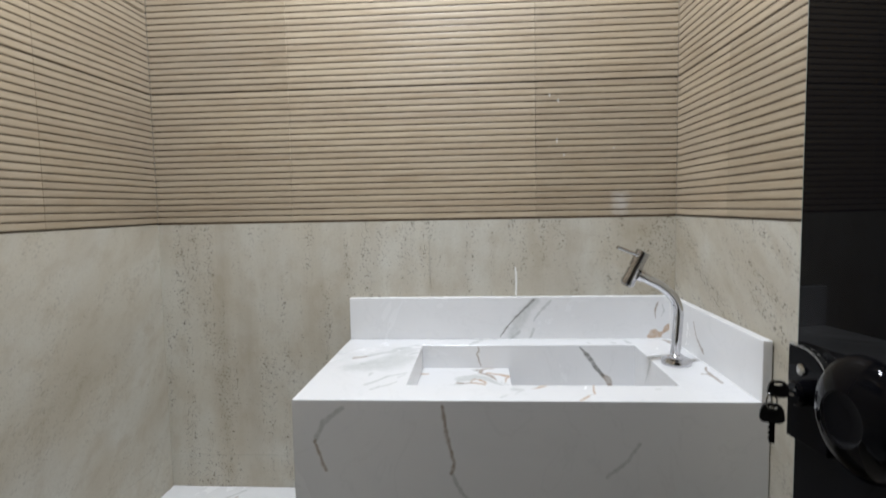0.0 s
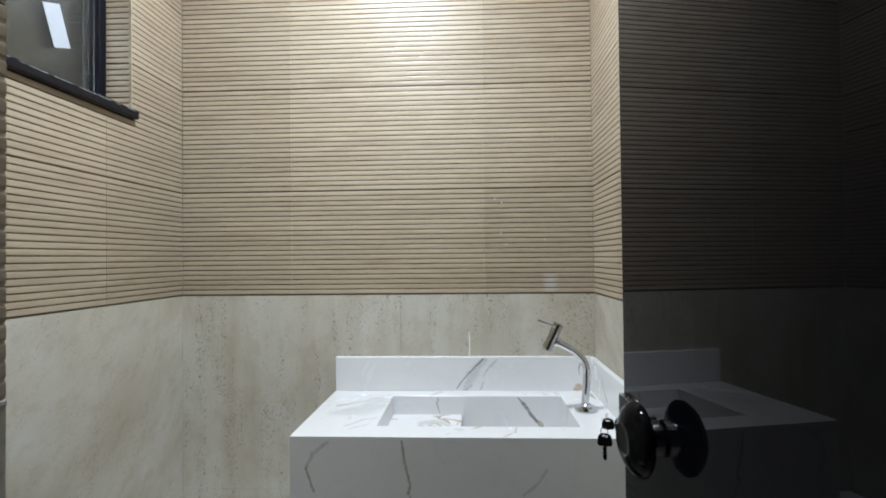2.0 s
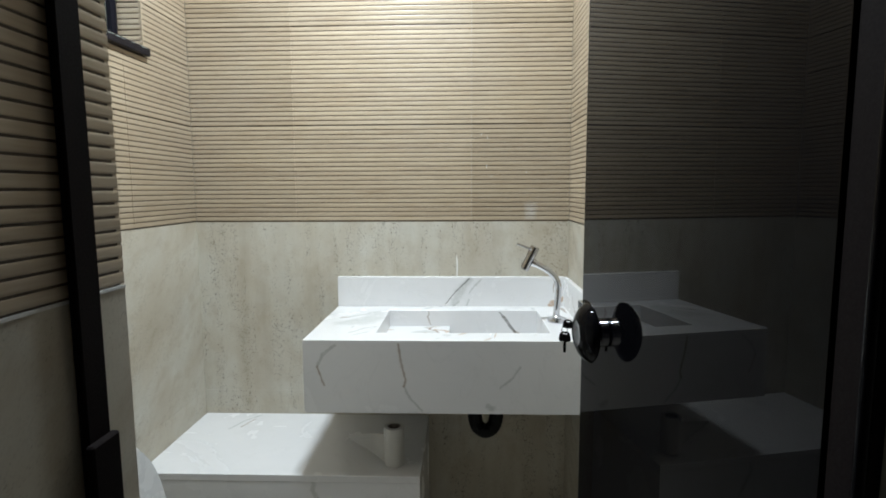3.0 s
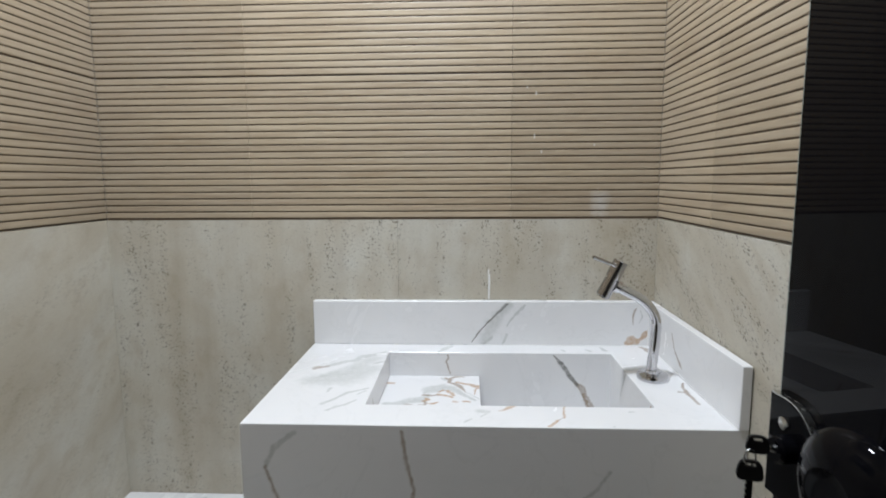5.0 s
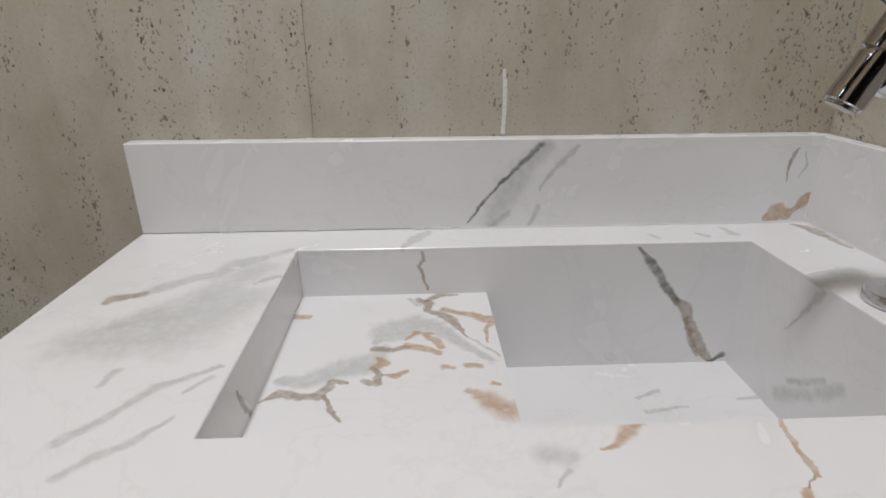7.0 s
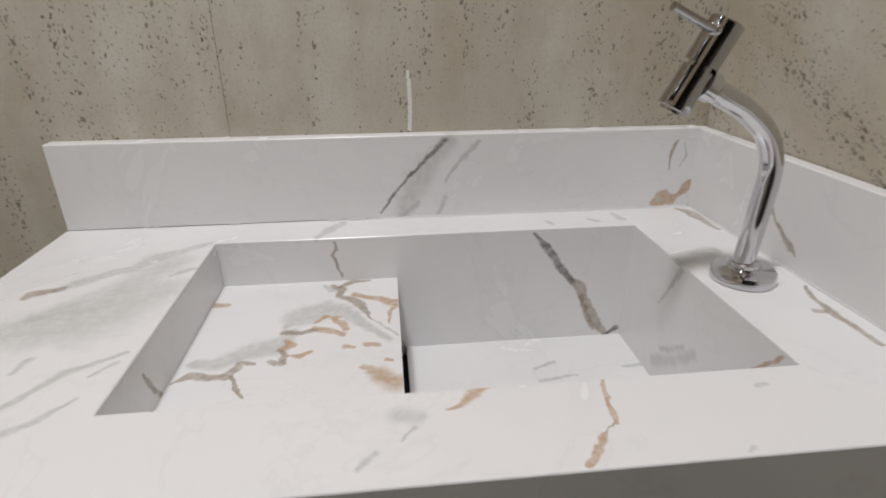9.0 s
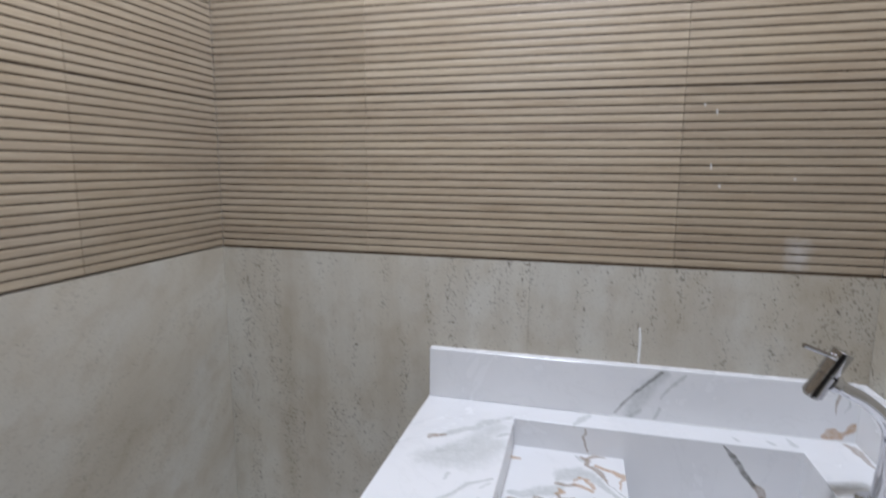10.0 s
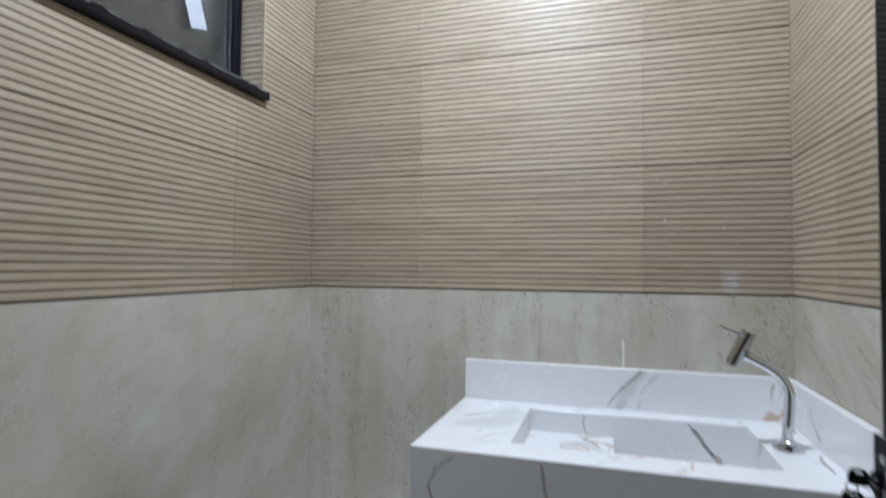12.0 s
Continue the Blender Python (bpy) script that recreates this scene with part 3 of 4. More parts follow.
def cut_bays(bm, cuts):
    """Cuts a slab across x and numbers the faces by bay."""
    for x in cuts:
        bmesh.ops.bisect_plane(bm, geom=bm.verts[:] + bm.edges[:] + bm.faces[:], plane_co=(x, 0, 0), plane_no=(1, 0, 0))
    for f in bm.faces:
        f.material_index = sum(f.calc_center_median().x > x for x in cuts)
    return bm


TOP_CUTS, LEDGE_CUTS = (0.6685, 1.1605), (0.752, 0.802)
M_TOP = marble_bays("marble_top", TOP_CUTS, TOP_CLOUDS + TOP_DRIFTS + TOP_VEINS + TOP_SPOTS)
M_SPLASH = marble("marble_splash", "y", SPLASH_VEINS + SPLASH_RUST)
M_SIDE = marble("marble_side", "x", SIDE_VEINS)
M_BASIN_BACK = marble("marble_basin_back", "y", BACK_VEINS)
M_BASIN_SIDE = marble("marble_basin_side", "x", BASIN_SIDE_VEINS)
M_BASIN_LEFT = marble("marble_basin_left", "x", BASIN_LEFT_VEINS)
M_LEDGE = marble_bays("marble_ledge", LEDGE_CUTS, LEDGE_SWIRL + LEDGE_MIST + LEDGE_CORNER + LEDGE_FLECKS)
M_BASIN_FLOOR = marble("marble_basin_floor", "z", FLOOR_VEINS)
M_APRON = marble("marble_apron", "y", [
    ("grey", 0.7, [(0.573, 0.896, 0.0045), (0.538, 0.870, 0.0045), (0.525, 0.838, 0.0045)]),
    ("brown", 0.9, [(0.525, 0.838, 0.003), (0.535, 0.803, 0.003), (0.543, 0.787, 0.003)]),
    ("brown", 0.9, [(0.743, 0.900, 0.003), (0.749, 0.856, 0.003), (0.761, 0.800, 0.003), (0.755, 0.783, 0.003)]),
    ("grey", 0.8, [(0.755, 0.783, 0.003), (0.774, 0.749, 0.003), (0.804, 0.718, 0.003)]),
    ("grey", 1, [(1.066, 0.839, 0.003), (1.043, 0.807, 0.003), (1.014, 0.781, 0.003)]),
    ("grey", 1, [(0.980, 0.730, 0.008), (0.992, 0.724, 0.008)])])
M_BENCH = marble("marble_bench", "z", [
    ("grey", 0.6, [(0.202, 1.515, 0.004), (0.161, 1.466, 0.004), (0.137, 1.407, 0.004)]),
    ("brown", 0.7, [(0.196, 1.485, 0.003), (0.171, 1.422, 0.003)])])
M_BENCH_FRONT = marble("marble_bench_front", "y", [("grey", 0.7, [(0.505, 0.523, 0.006), (0.495, 0.474, 0.006), (0.53, 0.40, 0.006)])])
SLOT = plain("dark_slot", (0.01, 0.01, 0.01), 0.8)

vanity = thing("vanity_counter", (0.875, 1.315, CB), "white veined marble-look vanity counter with carved rectangular basin", "vanity")
S = 0.02
yw = YB - 0.001
bm = bmesh.new()
outer = [(CX0, CY0), (CX1, CY0), (CX1, yw), (CX0, yw)]
inner = [(BX0, BY0), (BX1, BY0), (BX1, BY1), (BX0, BY1)]
rings = [[bm.verts.new((x, y, z)) for x, y in loop] for loop, z in ((outer, CZ), (inner, CZ), (inner, CZ - 0.004), (outer, CZ - 0.004))]
for a, b in zip(rings, rings[1:] + rings[:1]):
    for k in range(4):
        bm.faces.new((a[k], a[(k + 1) % 4], b[(k + 1) % 4], b[k]))
bmesh.ops.bevel(bm, geom=[e for e in bm.edges if all(abs(v.co.z - CZ) < 1e-6 for v in e.verts) and e.calc_length() > 0.25 and len({round(v.co.x, 4) for v in e.verts} | {9}) < 4 and any(abs(v.co.y - w[1]) + abs(v.co.x - w[0]) < 1e-6 for v in e.verts for w in outer + inner) and not (e.verts[0].co - e.verts[1].co).length < 0.2], offset=0.0008, segments=1, affect="EDGES")
worktop = part("worktop", cut_bays(bm, TOP_CUTS), M_TOP[0], vanity)
part("front_apron", box((CX0, CY0, CB), (CX1, CY0 + S, CZ - 0.0041)), M_APRON, vanity)
part("side_apron", box((CX0, CY0 + S + 0.0005, CB), (CX0 + S, yw, CZ - 0.0041)), M_APRON, vanity)
part("backsplash", box((CX0 + 0.001, YB - 0.020, CZ + 0.0005), (1.2535, yw, 1.012), 0.001, 1), M_SPLASH, vanity)
part("side_splash", box((1.254, 1.096, CZ + 0.0005), (CX1, yw, 1.0105), 0.001, 1), M_SIDE, vanity)
wz, R = CZ - 0.0041, 0.003
part("basin_back", box((BX0 - R, BY1, BASIN_Z - S), (BX1 + R, BY1 + R, wz)), M_BASIN_BACK, vanity)
part("basin_front", box((BX0 - R, BY0 - R, BASIN_Z - S), (BX1 + R, BY0, wz)), M_BASIN_BACK, vanity)
part("basin_side", box((BX0 - R, BY0, BASIN_Z - S), (BX0, BY1, wz)), M_BASIN_LEFT, vanity)
part("basin_side", box((BX1, BY0, BASIN_Z - S), (BX1 + R, BY1, wz)), M_BASIN_SIDE, vanity)
part("basin_floor", box((LEDGE_X + 0.008, BY0 - 0.001, BASIN_Z - S), (BX1 + 0.001, BY1 + 0.001, BASIN_Z)), M_BASIN_FLOOR, vanity)
soap_ledge = part("soap_ledge", cut_bays(box((BX0 - 0.001, BY0 - 0.001, LEDGE_Z - S), (LEDGE_X, BY1 + 0.001, LEDGE_Z)), LEDGE_CUTS), M_LEDGE[0], vanity, "marble ledge with brown and grey swirls")
for ob, bays in ((worktop, M_TOP), (soap_ledge, M_LEDGE)):
    for m in bays[1:]:
        ob.data.materials.append(m)
part("ledge_riser", box((LEDGE_X - S, BY0 + 0.0005, BASIN_Z + 0.010), (LEDGE_X - 0.0005, BY1 - 0.0005, LEDGE_Z - S - 0.0005)), M_BASIN_SIDE, vanity)
part("drain_slot", box((LEDGE_X - S, BY0 + 0.0005, BASIN_Z - S), (LEDGE_X + 0.0078, BY1 - 0.0005, BASIN_Z - 0.012)), SLOT, vanity, "dark drain slot")
bm = bmesh.new()
for k in range(46):
    x = 0.50 + 0.74 * random.random() ** 0.6
    s = random.uniform(0.0006, 0.0020)
    box((x, YB - 0.0204 - s, CZ + 0.0003), (x + s * random.uniform(1.5, 7), YB - 0.0197, CZ + s * 0.8), bm=bm)
tagged(part("caulk_and_glints", bm, CAULK, vanity, "crumbs of white caulk"), kind="stuff")
bm = bmesh.new()
for k in range(24):
    x = random.uniform(0.5, 1.24)
    s = random.uniform(0.0006, 0.0016)
    box((x, YB - 0.003, 1.0105), (x + s * random.uniform(2, 9), YB - 0.0005, 1.0105 + s), bm=bm)
tagged(part("caulk_and_glints", bm, CAULK, vanity), kind="stuff")

bm = box((0.845, YB - 0.0212, CZ + 0.0002), (1.2530, YB - 0.0195, CZ + 0.0014), 0.0005, 1)
box((1.2528, 1.100, CZ + 0.0002), (1.2545, YB - 0.0215, CZ + 0.0013), 0.0005, 1, bm)
box((1.2524, YB - 0.0212, CZ + 0.0015), (1.2542, YB - 0.0196, 1.0100), 0.0005, 1, bm)
part("caulk_seam", bm, CAULK, vanity, "thin white caulk seam")

# ---- tap ----
tap = thing("basin_tap", (1.1955, 1.3100, CZ), "chrome swan-neck basin tap with side lever", "tap")
part("base_flange", revolve([(0.0270, 0), (0.0285, 0.001), (0.0285, 0.0095), (0.0275, 0.0110), (0.0160, 0.0118), (0.0140, 0.0125), (0.0136, 0.0180), (0.0125, 0.0192), (0.0100, 0.0195)], (1.1965, 1.3100, CZ), seg=44), CHROME, tap, smooth=True)
part("pipe", tube([(1.1935, 1.3100, CZ + 0.015), (1.1960, 1.3100, 0.955), (1.1990, 1.3100, 0.995), (1.1985, 1.3100, 1.022), (1.1870, 1.3090, 1.047), (1.1650, 1.3080, 1.067), (1.1410, 1.3070, 1.080), (1.1185, 1.3060, 1.092)], 0.0096, 20), CHROME, tap, smooth=True)
head_a, head_b = Vector((1.0975, 1.3060, 1.0715)), Vector((1.1285, 1.3020, 1.137))
head_dir = (head_b - head_a).normalized()
head_len = (head_b - head_a).length
head = part("head", revolve([(0.0108, 0.001), (0.0108, 0.0), (0.0124, 0.0), (0.0134, 0.001), (0.0134, 0.010), (0.0129, 0.014), (0.0129, 0.0345), (0.0100, 0.0350), (0.0100, 0.0374), (0.0138, 0.0378), (0.0138, head_len - 0.001), (0.0128, head_len), (0.010, head_len)], head_a, head_dir, 40), DARK_CHROME, tap, smooth=True)
part("aerator", revolve([(0.0106, -0.0026), (0.0106, 0.004), (0.006, 0.004)], head_a, head_dir, 24), STEEL, head, "slotted aerator", smooth=True)
lever_a = head_a + head_dir * (head_len - 0.010) + Vector((-0.009, -0.008, 0.003))
part("lever", tube([lever_a, lever_a + Vector((-0.014, -0.004, 0.005)), lever_a + Vector((-0.042, -0.011, 0.0165))], 0.0033, 14), DARK_CHROME, tap, smooth=True)
part("lever_boss", revolve([(0.0046, -0.004), (0.0046, 0.002), (0.0040, 0.003), (0.0033, 0.0035)], lever_a, (-0.9, -0.27, 0.33), 20), CHROME, tap, smooth=True)
part("head_collar", revolve([(0.0098, -0.006), (0.0122, -0.005), (0.0122, 0.004), (0.0104, 0.006)], (1.1245, 1.3062, 1.0888), (1.0, 0, -0.52), 24), CHROME, tap, smooth=True)

# ---- trap under the counter ----
trap = thing("sink_trap", (0.985, 1.36, 0.52), "black corrugated plastic drain trap under the counter", "pipe")
part("hose", tube([(0.955, 1.36, 0.742), (0.953, 1.36, 0.66), (0.953, 1.36, 0.585), (0.965, 1.36, 0.553), (0.990, 1.36, 0.543), (1.013, 1.365, 0.560), (1.022, 1.38, 0.60), (1.022, 1.42, 0.63), (1.022, 1.48, 0.64), (1.022, YB - 0.002, 0.64)], 0.0215, 18, ridge=0.0018), BLACK_PLASTIC, trap, smooth=True)
part("nut", revolve([(0.030, 0), (0.032, 0.004), (0.032, 0.028), (0.028, 0.034)], (0.955, 1.36, 0.705), seg=14), BLACK_PLASTIC, trap)
part("wall_rosette", revolve([(0.038, 0.0), (0.036, 0.006), (0.024, 0.009)], (1.022, YB - 0.0005, 0.64), (0, -1, 0), 28), BLACK_PLASTIC, trap, smooth=True)

# ---- bench ----
BEN_X, BEN_Y, BEN_Z = 0.795, 1.120, 0.518
bench = thing("stone_bench", (0.396, 1.33, 0.0), "low white marble-look boxed bench along the back wall", "bench")
part("bench_top", box((0.001, BEN_Y, BEN_Z - 0.02), (BEN_X, yw, BEN_Z), 0.0008, 1), M_BENCH, bench)
part("bench_front", box((0.001, BEN_Y + 0.0005, 0.0), (BEN_X - 0.0005, BEN_Y + S, BEN_Z - 0.0205)), M_BENCH_FRONT, bench)
part("bench_end", box((BEN_X - S, BEN_Y + S + 0.0005, 0.0), (BEN_X - 0.0005, yw, BEN_Z - 0.0205)), M_BENCH_FRONT, bench)

# ---- paper roll on the bench ----
roll = thing("toilet_paper_roll", (0.716, 1.195, BEN_Z), "small white toilet paper roll with a loose folded end", "paper roll")
R0, RH = 0.0290, 0.113
bm = bmesh.new()
rings = []
for r, z in ((0.019, 0.004), (0.019, RH), (0.0275, RH), (R0, RH - 0.001), (R0, 0.001), (0.0275, 0.0), (0.019, 0.0)):
    rings.append([bm.verts.new((0.716 + r * math.cos(2 * math.pi * k / 36) * (1 + 0.012 * math.sin(3 * k)), 1.195 + r * math.sin(2 * math.pi * k / 36), BEN_Z + z)) for k in range(36)])
for a, b in zip(rings, rings[1:] + rings[:1]):
    for k in range(36):
        bm.faces.new((a[k], a[(k + 1) % 36], b[(k + 1) % 36], b[k]))
part("paper", bm, PAPER, roll, smooth=True)
part("cardboard_core", revolve([(0.0187, 0.002), (0.0187, RH - 0.002), (0.0146, RH - 0.002), (0.0146, 0.003)], (0.716, 1.195, BEN_Z), seg=30), CARD, roll, smooth=True)
bm = bmesh.new()
for k in range(9):
    f = k / 8
    x = 0.691 - 0.114 * f
    y = 1.186 + 0.030 * f + 0.006 * math.sin(f * 5)
    top, low = BEN_Z + 0.090 - 0.014 * f, BEN_Z + 0.003 + 0.068 * f
    for z in (low, top):
        bm.verts.new((x, y, z))
        bm.verts.new((x, y + 0.0012, z))
bm.verts.ensure_lookup_table()
for k in range(8):
    a, b = 4 * k, 4 * k + 4
    for i, j in ((0, 2), (2, 3), (3, 1), (1, 0)):
        bm.faces.new((bm.verts[a + i], bm.verts[a + j], bm.verts[b + j], bm.verts[b + i]))
bm.faces.new([bm.verts[i] for i in (0, 2, 3, 1)])
bm.faces.new([bm.verts[32 + i] for i in (0, 2, 3, 1)])
part("loose_end", bm, PAPER, roll, smooth=True)

# ---- toilet with raised lid ----
TY = 0.615
toilet = thing("toilet", (0.30, TY, 0.0), "white close-coupled toilet with its lid raised", "toilet")


def egg(t, x0, x1, half):
    """An egg-shaped outline between x0 (square end) and x1 (round end)."""
    c = math.cos(t)
    return x0 + (x1 - x0) * (0.5 + 0.5 * c), half * math.copysign(abs(math.sin(t)) ** 0.8, math.sin(t)) * (1.0 if c < 0 else 1 - 0.15 * c)


bm = bmesh.new()
levels = ((0.0, 0.14, 0.48, 0.10), (0.03, 0.14, 0.48, 0.105), (0.16, 0.13, 0.50, 0.10), (0.28, 0.10, 0.56, 0.15), (0.37, 0.05, 0.60, 0.18), (0.40, 0.04, 0.61, 0.185), (0.398, 0.24, 0.57, 0.135), (0.30, 0.27, 0.53, 0.10), (0.20, 0.32, 0.46, 0.05))
rings = [[bm.verts.new((egg(2 * math.pi * k / 40, a, b, h)[0], TY + egg(2 * math.pi * k / 40, a, b, h)[1], z)) for k in range(40)] for z, a, b, h in levels]
for a, b in zip(rings, rings[1:]):
    for k in range(40):
        bm.faces.new((a[k], a[(k + 1) % 40], b[(k + 1) % 40], b[k]))
bm.faces.new(rings[0])
bm.faces.new(rings[-1])
part("bowl", bm, PORCELAIN, toilet, smooth=True)
part("cistern", box((0.004, TY - 0.171, 0.395), (0.192, TY + 0.171, 0.780), 0.028, 4), PORCELAIN, toilet, smooth=True)
lid_c = part("cistern_lid", box((0.003, TY - 0.178, 0.781), (0.200, TY + 0.178, 0.816), 0.012, 3), PORCELAIN, toilet, smooth=True)
part("flush_button", revolve([(0.022, 0), (0.022, 0.004), (0.019, 0.006)], (0.100, TY, 0.816), seg=28), CHROME, lid_c, smooth=True)


def raised(half, height, thick, x0, hole):
    """A seat or lid that stands on its hinge, leaning back a little."""
    def at(u, v, d):
        return (x0 + d - 0.035 * v / height, TY + u, 0.415 + v)
    ring = []
    for k in range(40):
        t = 2 * math.pi * k / 40
        u = half * math.copysign(abs(math.cos(t)) ** 0.75, math.cos(t))
        v = height * (0.5 + 0.5 * math.copysign(abs(math.sin(t)) ** 0.8, math.sin(t)))
        ring.append((u * (1 - 0.22 * max(0, v / height - 0.45)), v))
    if not hole:
        return outline_slab(ring, at, thick, 0.005)
    bm = bmesh.new()
    loops = []
    for s, d in ((1, 0), (0.64, 0), (0.64, thick), (1, thick)):
        loops.append([bm.verts.new(at(u * s, height / 2 + (v - height / 2) * s, d)) for u, v in ring])
    for a, b in zip(loops, loops[1:] + loops[:1]):
        for k in range(40):
            bm.faces.new((a[k], a[(k + 1) % 40], b[(k + 1) % 40], b[k]))
    return bm


part("lid", raised(0.192, 0.425, 0.016, 0.250, False), SEAT, toilet, "raised white plastic lid", smooth=True)
part("seat", raised(0.184, 0.405, 0.018, 0.272, True), SEAT, toilet, "raised white plastic seat ring", smooth=True)

# ---- glass door with its lock ----
HINGE, FREE = Vector((1.244, 0.198, 0)), Vector((1.170, 0.857, 0))
ALONG = (FREE - HINGE).normalized()
OUT = Vector((-ALONG.y, ALONG.x, 0))           # towards the room
LEN = (FREE - HINGE).length
door = thing("glass_door", (HINGE.x, HINGE.y, 0.01), "open glossy black glass door with round knob and keys", "door")
tagged(door, kind="structure")
door.name = "door_1"


def on_door(s, out, z):
    return HINGE + ALONG * s + OUT * out + Vector((0, 0, z))


def door_box(s0, s1, o0, o1, z0, z1, bevel=0.0, seg=2):
    bm = box((s0, o0, z0), (s1, o1, z1), bevel, seg)
    for v in bm.verts:
        v.co = on_door(v.co.x, v.co.y, v.co.z)
    return bm


part("glass_leaf", door_box(0.0, LEN - 0.001, -0.008, 0.0, 0.012, 2.10), BLACK_GLASS, door)
part("glass_edge", door_box(LEN - 0.0008, LEN + 0.0004, -0.0076, -0.0004, 0.012, 2.10), GLASS_EDGE, door, "pale polished glass edge")
part("hinge_plate", door_box(0.0, 0.055, 0.0004, 0.010, 0.18, 0.28, 0.003), ALU, door)
part("hinge_plate", door_box(0.0, 0.055, 0.0004, 0.010, 1.84, 1.94, 0.003), ALU, door)
KZ = 1.036
plate_out = [(LEN + 0.001, 0.962), (LEN + 0.001, 1.068), (LEN - 0.020, 1.068)] + [(LEN - 0.020 - 0.042 * math.sin(a), 1.026 + 0.042 * math.cos(a)) for a in [math.pi / 2 * k / 8 for k in range(1, 9)]] + [(LEN - 0.062, 0.962)]
lock = part("lock_body", outline_slab(plate_out, lambda s, z, d: on_door(s, 0.0005 + d, z), 0.009, 0.0012), BLACK_METAL, door, "black lock case on the door edge")
# Steel strip added where the case's polished top edge catches light.
arc = [math.pi / 2 * k / 8 for k in range(9)]
rim = [(LEN + 0.001, 1.0683)] + [(LEN - 0.020 - 0.0423 * math.sin(a), 1.026 + 0.0423 * math.cos(a)) for a in arc]
rim += [(LEN - 0.020 - 0.0436 * math.sin(a), 1.026 + 0.0436 * math.cos(a)) for a in reversed(arc)] + [(LEN + 0.001, 1.0696)]
part("lock_edge_glint", outline_slab(rim, lambda s, z, d: on_door(s, 0.001 + d, z), 0.008), STEEL, lock, "steel strip standing in for light on the polished top edge")
part("screw", revolve([(0.0065, 0), (0.0065, 0.002), (0.004, 0.0035)], on_door(LEN - 0.022, 0.0095, 1.044), OUT, 20), STEEL, lock, smooth=True)
part("key_cylinder", revolve([(0.014, 0), (0.014, 0.013), (0.0115, 0.016), (0.006, 0.016)], on_door(LEN - 0.030, 0.0095, 1.021), OUT, 28), BLACK_METAL, lock, smooth=True)
ks = LEN - 0.138
knob = part("knob", revolve([(0.0258, 0.0), (0.0258, 0.018), (0.029, 0.0205), (0.040, 0.025), (0.053, 0.030), (0.0560, 0.0335), (0.0555, 0.038), (0.051, 0.044), (0.042, 0.051), (0.032, 0.056), (0.025, 0.0585), (0.0235, 0.0580), (0.012, 0.0575)], on_door(ks, 0.0005, KZ), OUT, 48), BLACK_METAL, door, "shiny black mushroom-shaped knob", smooth=True)
part("neck_ring", revolve([(0.0260, 0.002), (0.0272, 0.003), (0.0272, 0.0175), (0.0260, 0.0185)], on_door(ks, 0.0005, KZ), OUT, 32), CHROME, knob, "chrome neck ring", smooth=True)
part("outer_knob", revolve([(0.013, 0.0), (0.013, 0.014), (0.036, 0.018), (0.045, 0.024), (0.040, 0.034), (0.024, 0.040)], on_door(ks, -0.0085, KZ), -OUT, 40), BLACK_METAL, door, smooth=True)


def key_bow(centre, size):
    """A moulded key head, wider below its shoulders, with a slot near the top."""
    outer, slot = [], []
    for k in range(20):
        a = 2 * math.pi * k / 20
        c, w = math.cos(a), math.sin(a)
        u, v = math.copysign(abs(c) ** 0.55, c), math.copysign(abs(w) ** 0.6, w)
        outer.append((size * u * (1.0 - 0.16 * v), size * 0.92 * v))
        slot.append((size * 0.42 * u, size * (0.52 + 0.16 * v)))
    at = lambda u, v, d: Vector(centre) + (OUT * 0.92 + ALONG * 0.39) * u + Vector((0, 0, v)) + (ALONG * 0.92 - OUT * 0.39) * (d - 0.002)
    bm = bmesh.new()
    loops = [[bm.verts.new(at(u, v, d)) for u, v in line] for line, d in ((outer, 0), (slot, 0), (slot, 0.004), (outer, 0.004))]
    for a, b in zip(loops, loops[1:] + loops[:1]):
        for k in range(20):
            bm.faces.new((a[k], a[(k + 1) % 20], b[(k + 1) % 20], b[k]))
    return bm


keys = thing("key_bunch", tuple(on_door(LEN - 0.026, 0.05, 0.95)), "two black-headed keys on a ring hanging from the door lock", "keys")
k1 = on_door(LEN - 0.026, 0.039, 1.025)
part("key_head", key_bow(k1, 0.0100), BLACK_PLASTIC, keys)
part("key_blade", tube([on_door(LEN - 0.030, 0.024, 1.021), on_door(LEN - 0.028, 0.031, 1.0225)], 0.0035, 8), STEEL, keys)
k2 = k1 + OUT * 0.006 + Vector((0, 0, -0.027))
part("key_head", key_bow(k2, 0.0118), BLACK_PLASTIC, keys)
bm = box((-0.0030, -0.001, -0.034), (0.0024, 0.001, -0.010))
for k in range(3):
    box((0.0018, -0.001, -0.030 + k * 0.006), (0.0036, 0.001, -0.027 + k * 0.006), bm=bm)
for v in bm.verts:
    v.co = k2 + (OUT * 0.92 + ALONG * 0.39) * v.co.x + (ALONG * 0.92 - OUT * 0.39) * v.co.y + Vector((0, 0, v.co.z))
part("key_blade", bm, BLACK_METAL, keys)
mid = (k1 + k2) / 2 + OUT * 0.004
ring_pts = [mid + Vector((0, 0, math.sin(a) * 0.0085)) + (OUT * math.cos(a) * 0.006) for a in [2 * math.pi * k / 12 for k in range(13)]]
part("key_ring", tube(ring_pts, 0.0009, 8, False), STEEL, keys, smooth=True)

# ---- door frame ----
frame_1 = thing("door_frame", (0.88, 0.16, 0.0), "slim black aluminium door frame in the tiled reveal", "door frame")
tagged(frame_1, kind="structure")



def channel(x0, x1, y0, y1, z0, z1):
    """A slim upright or lying profile of the door frame."""
    return box((x0, y0, z0), (x1, y1, z1), 0.0015, 1)


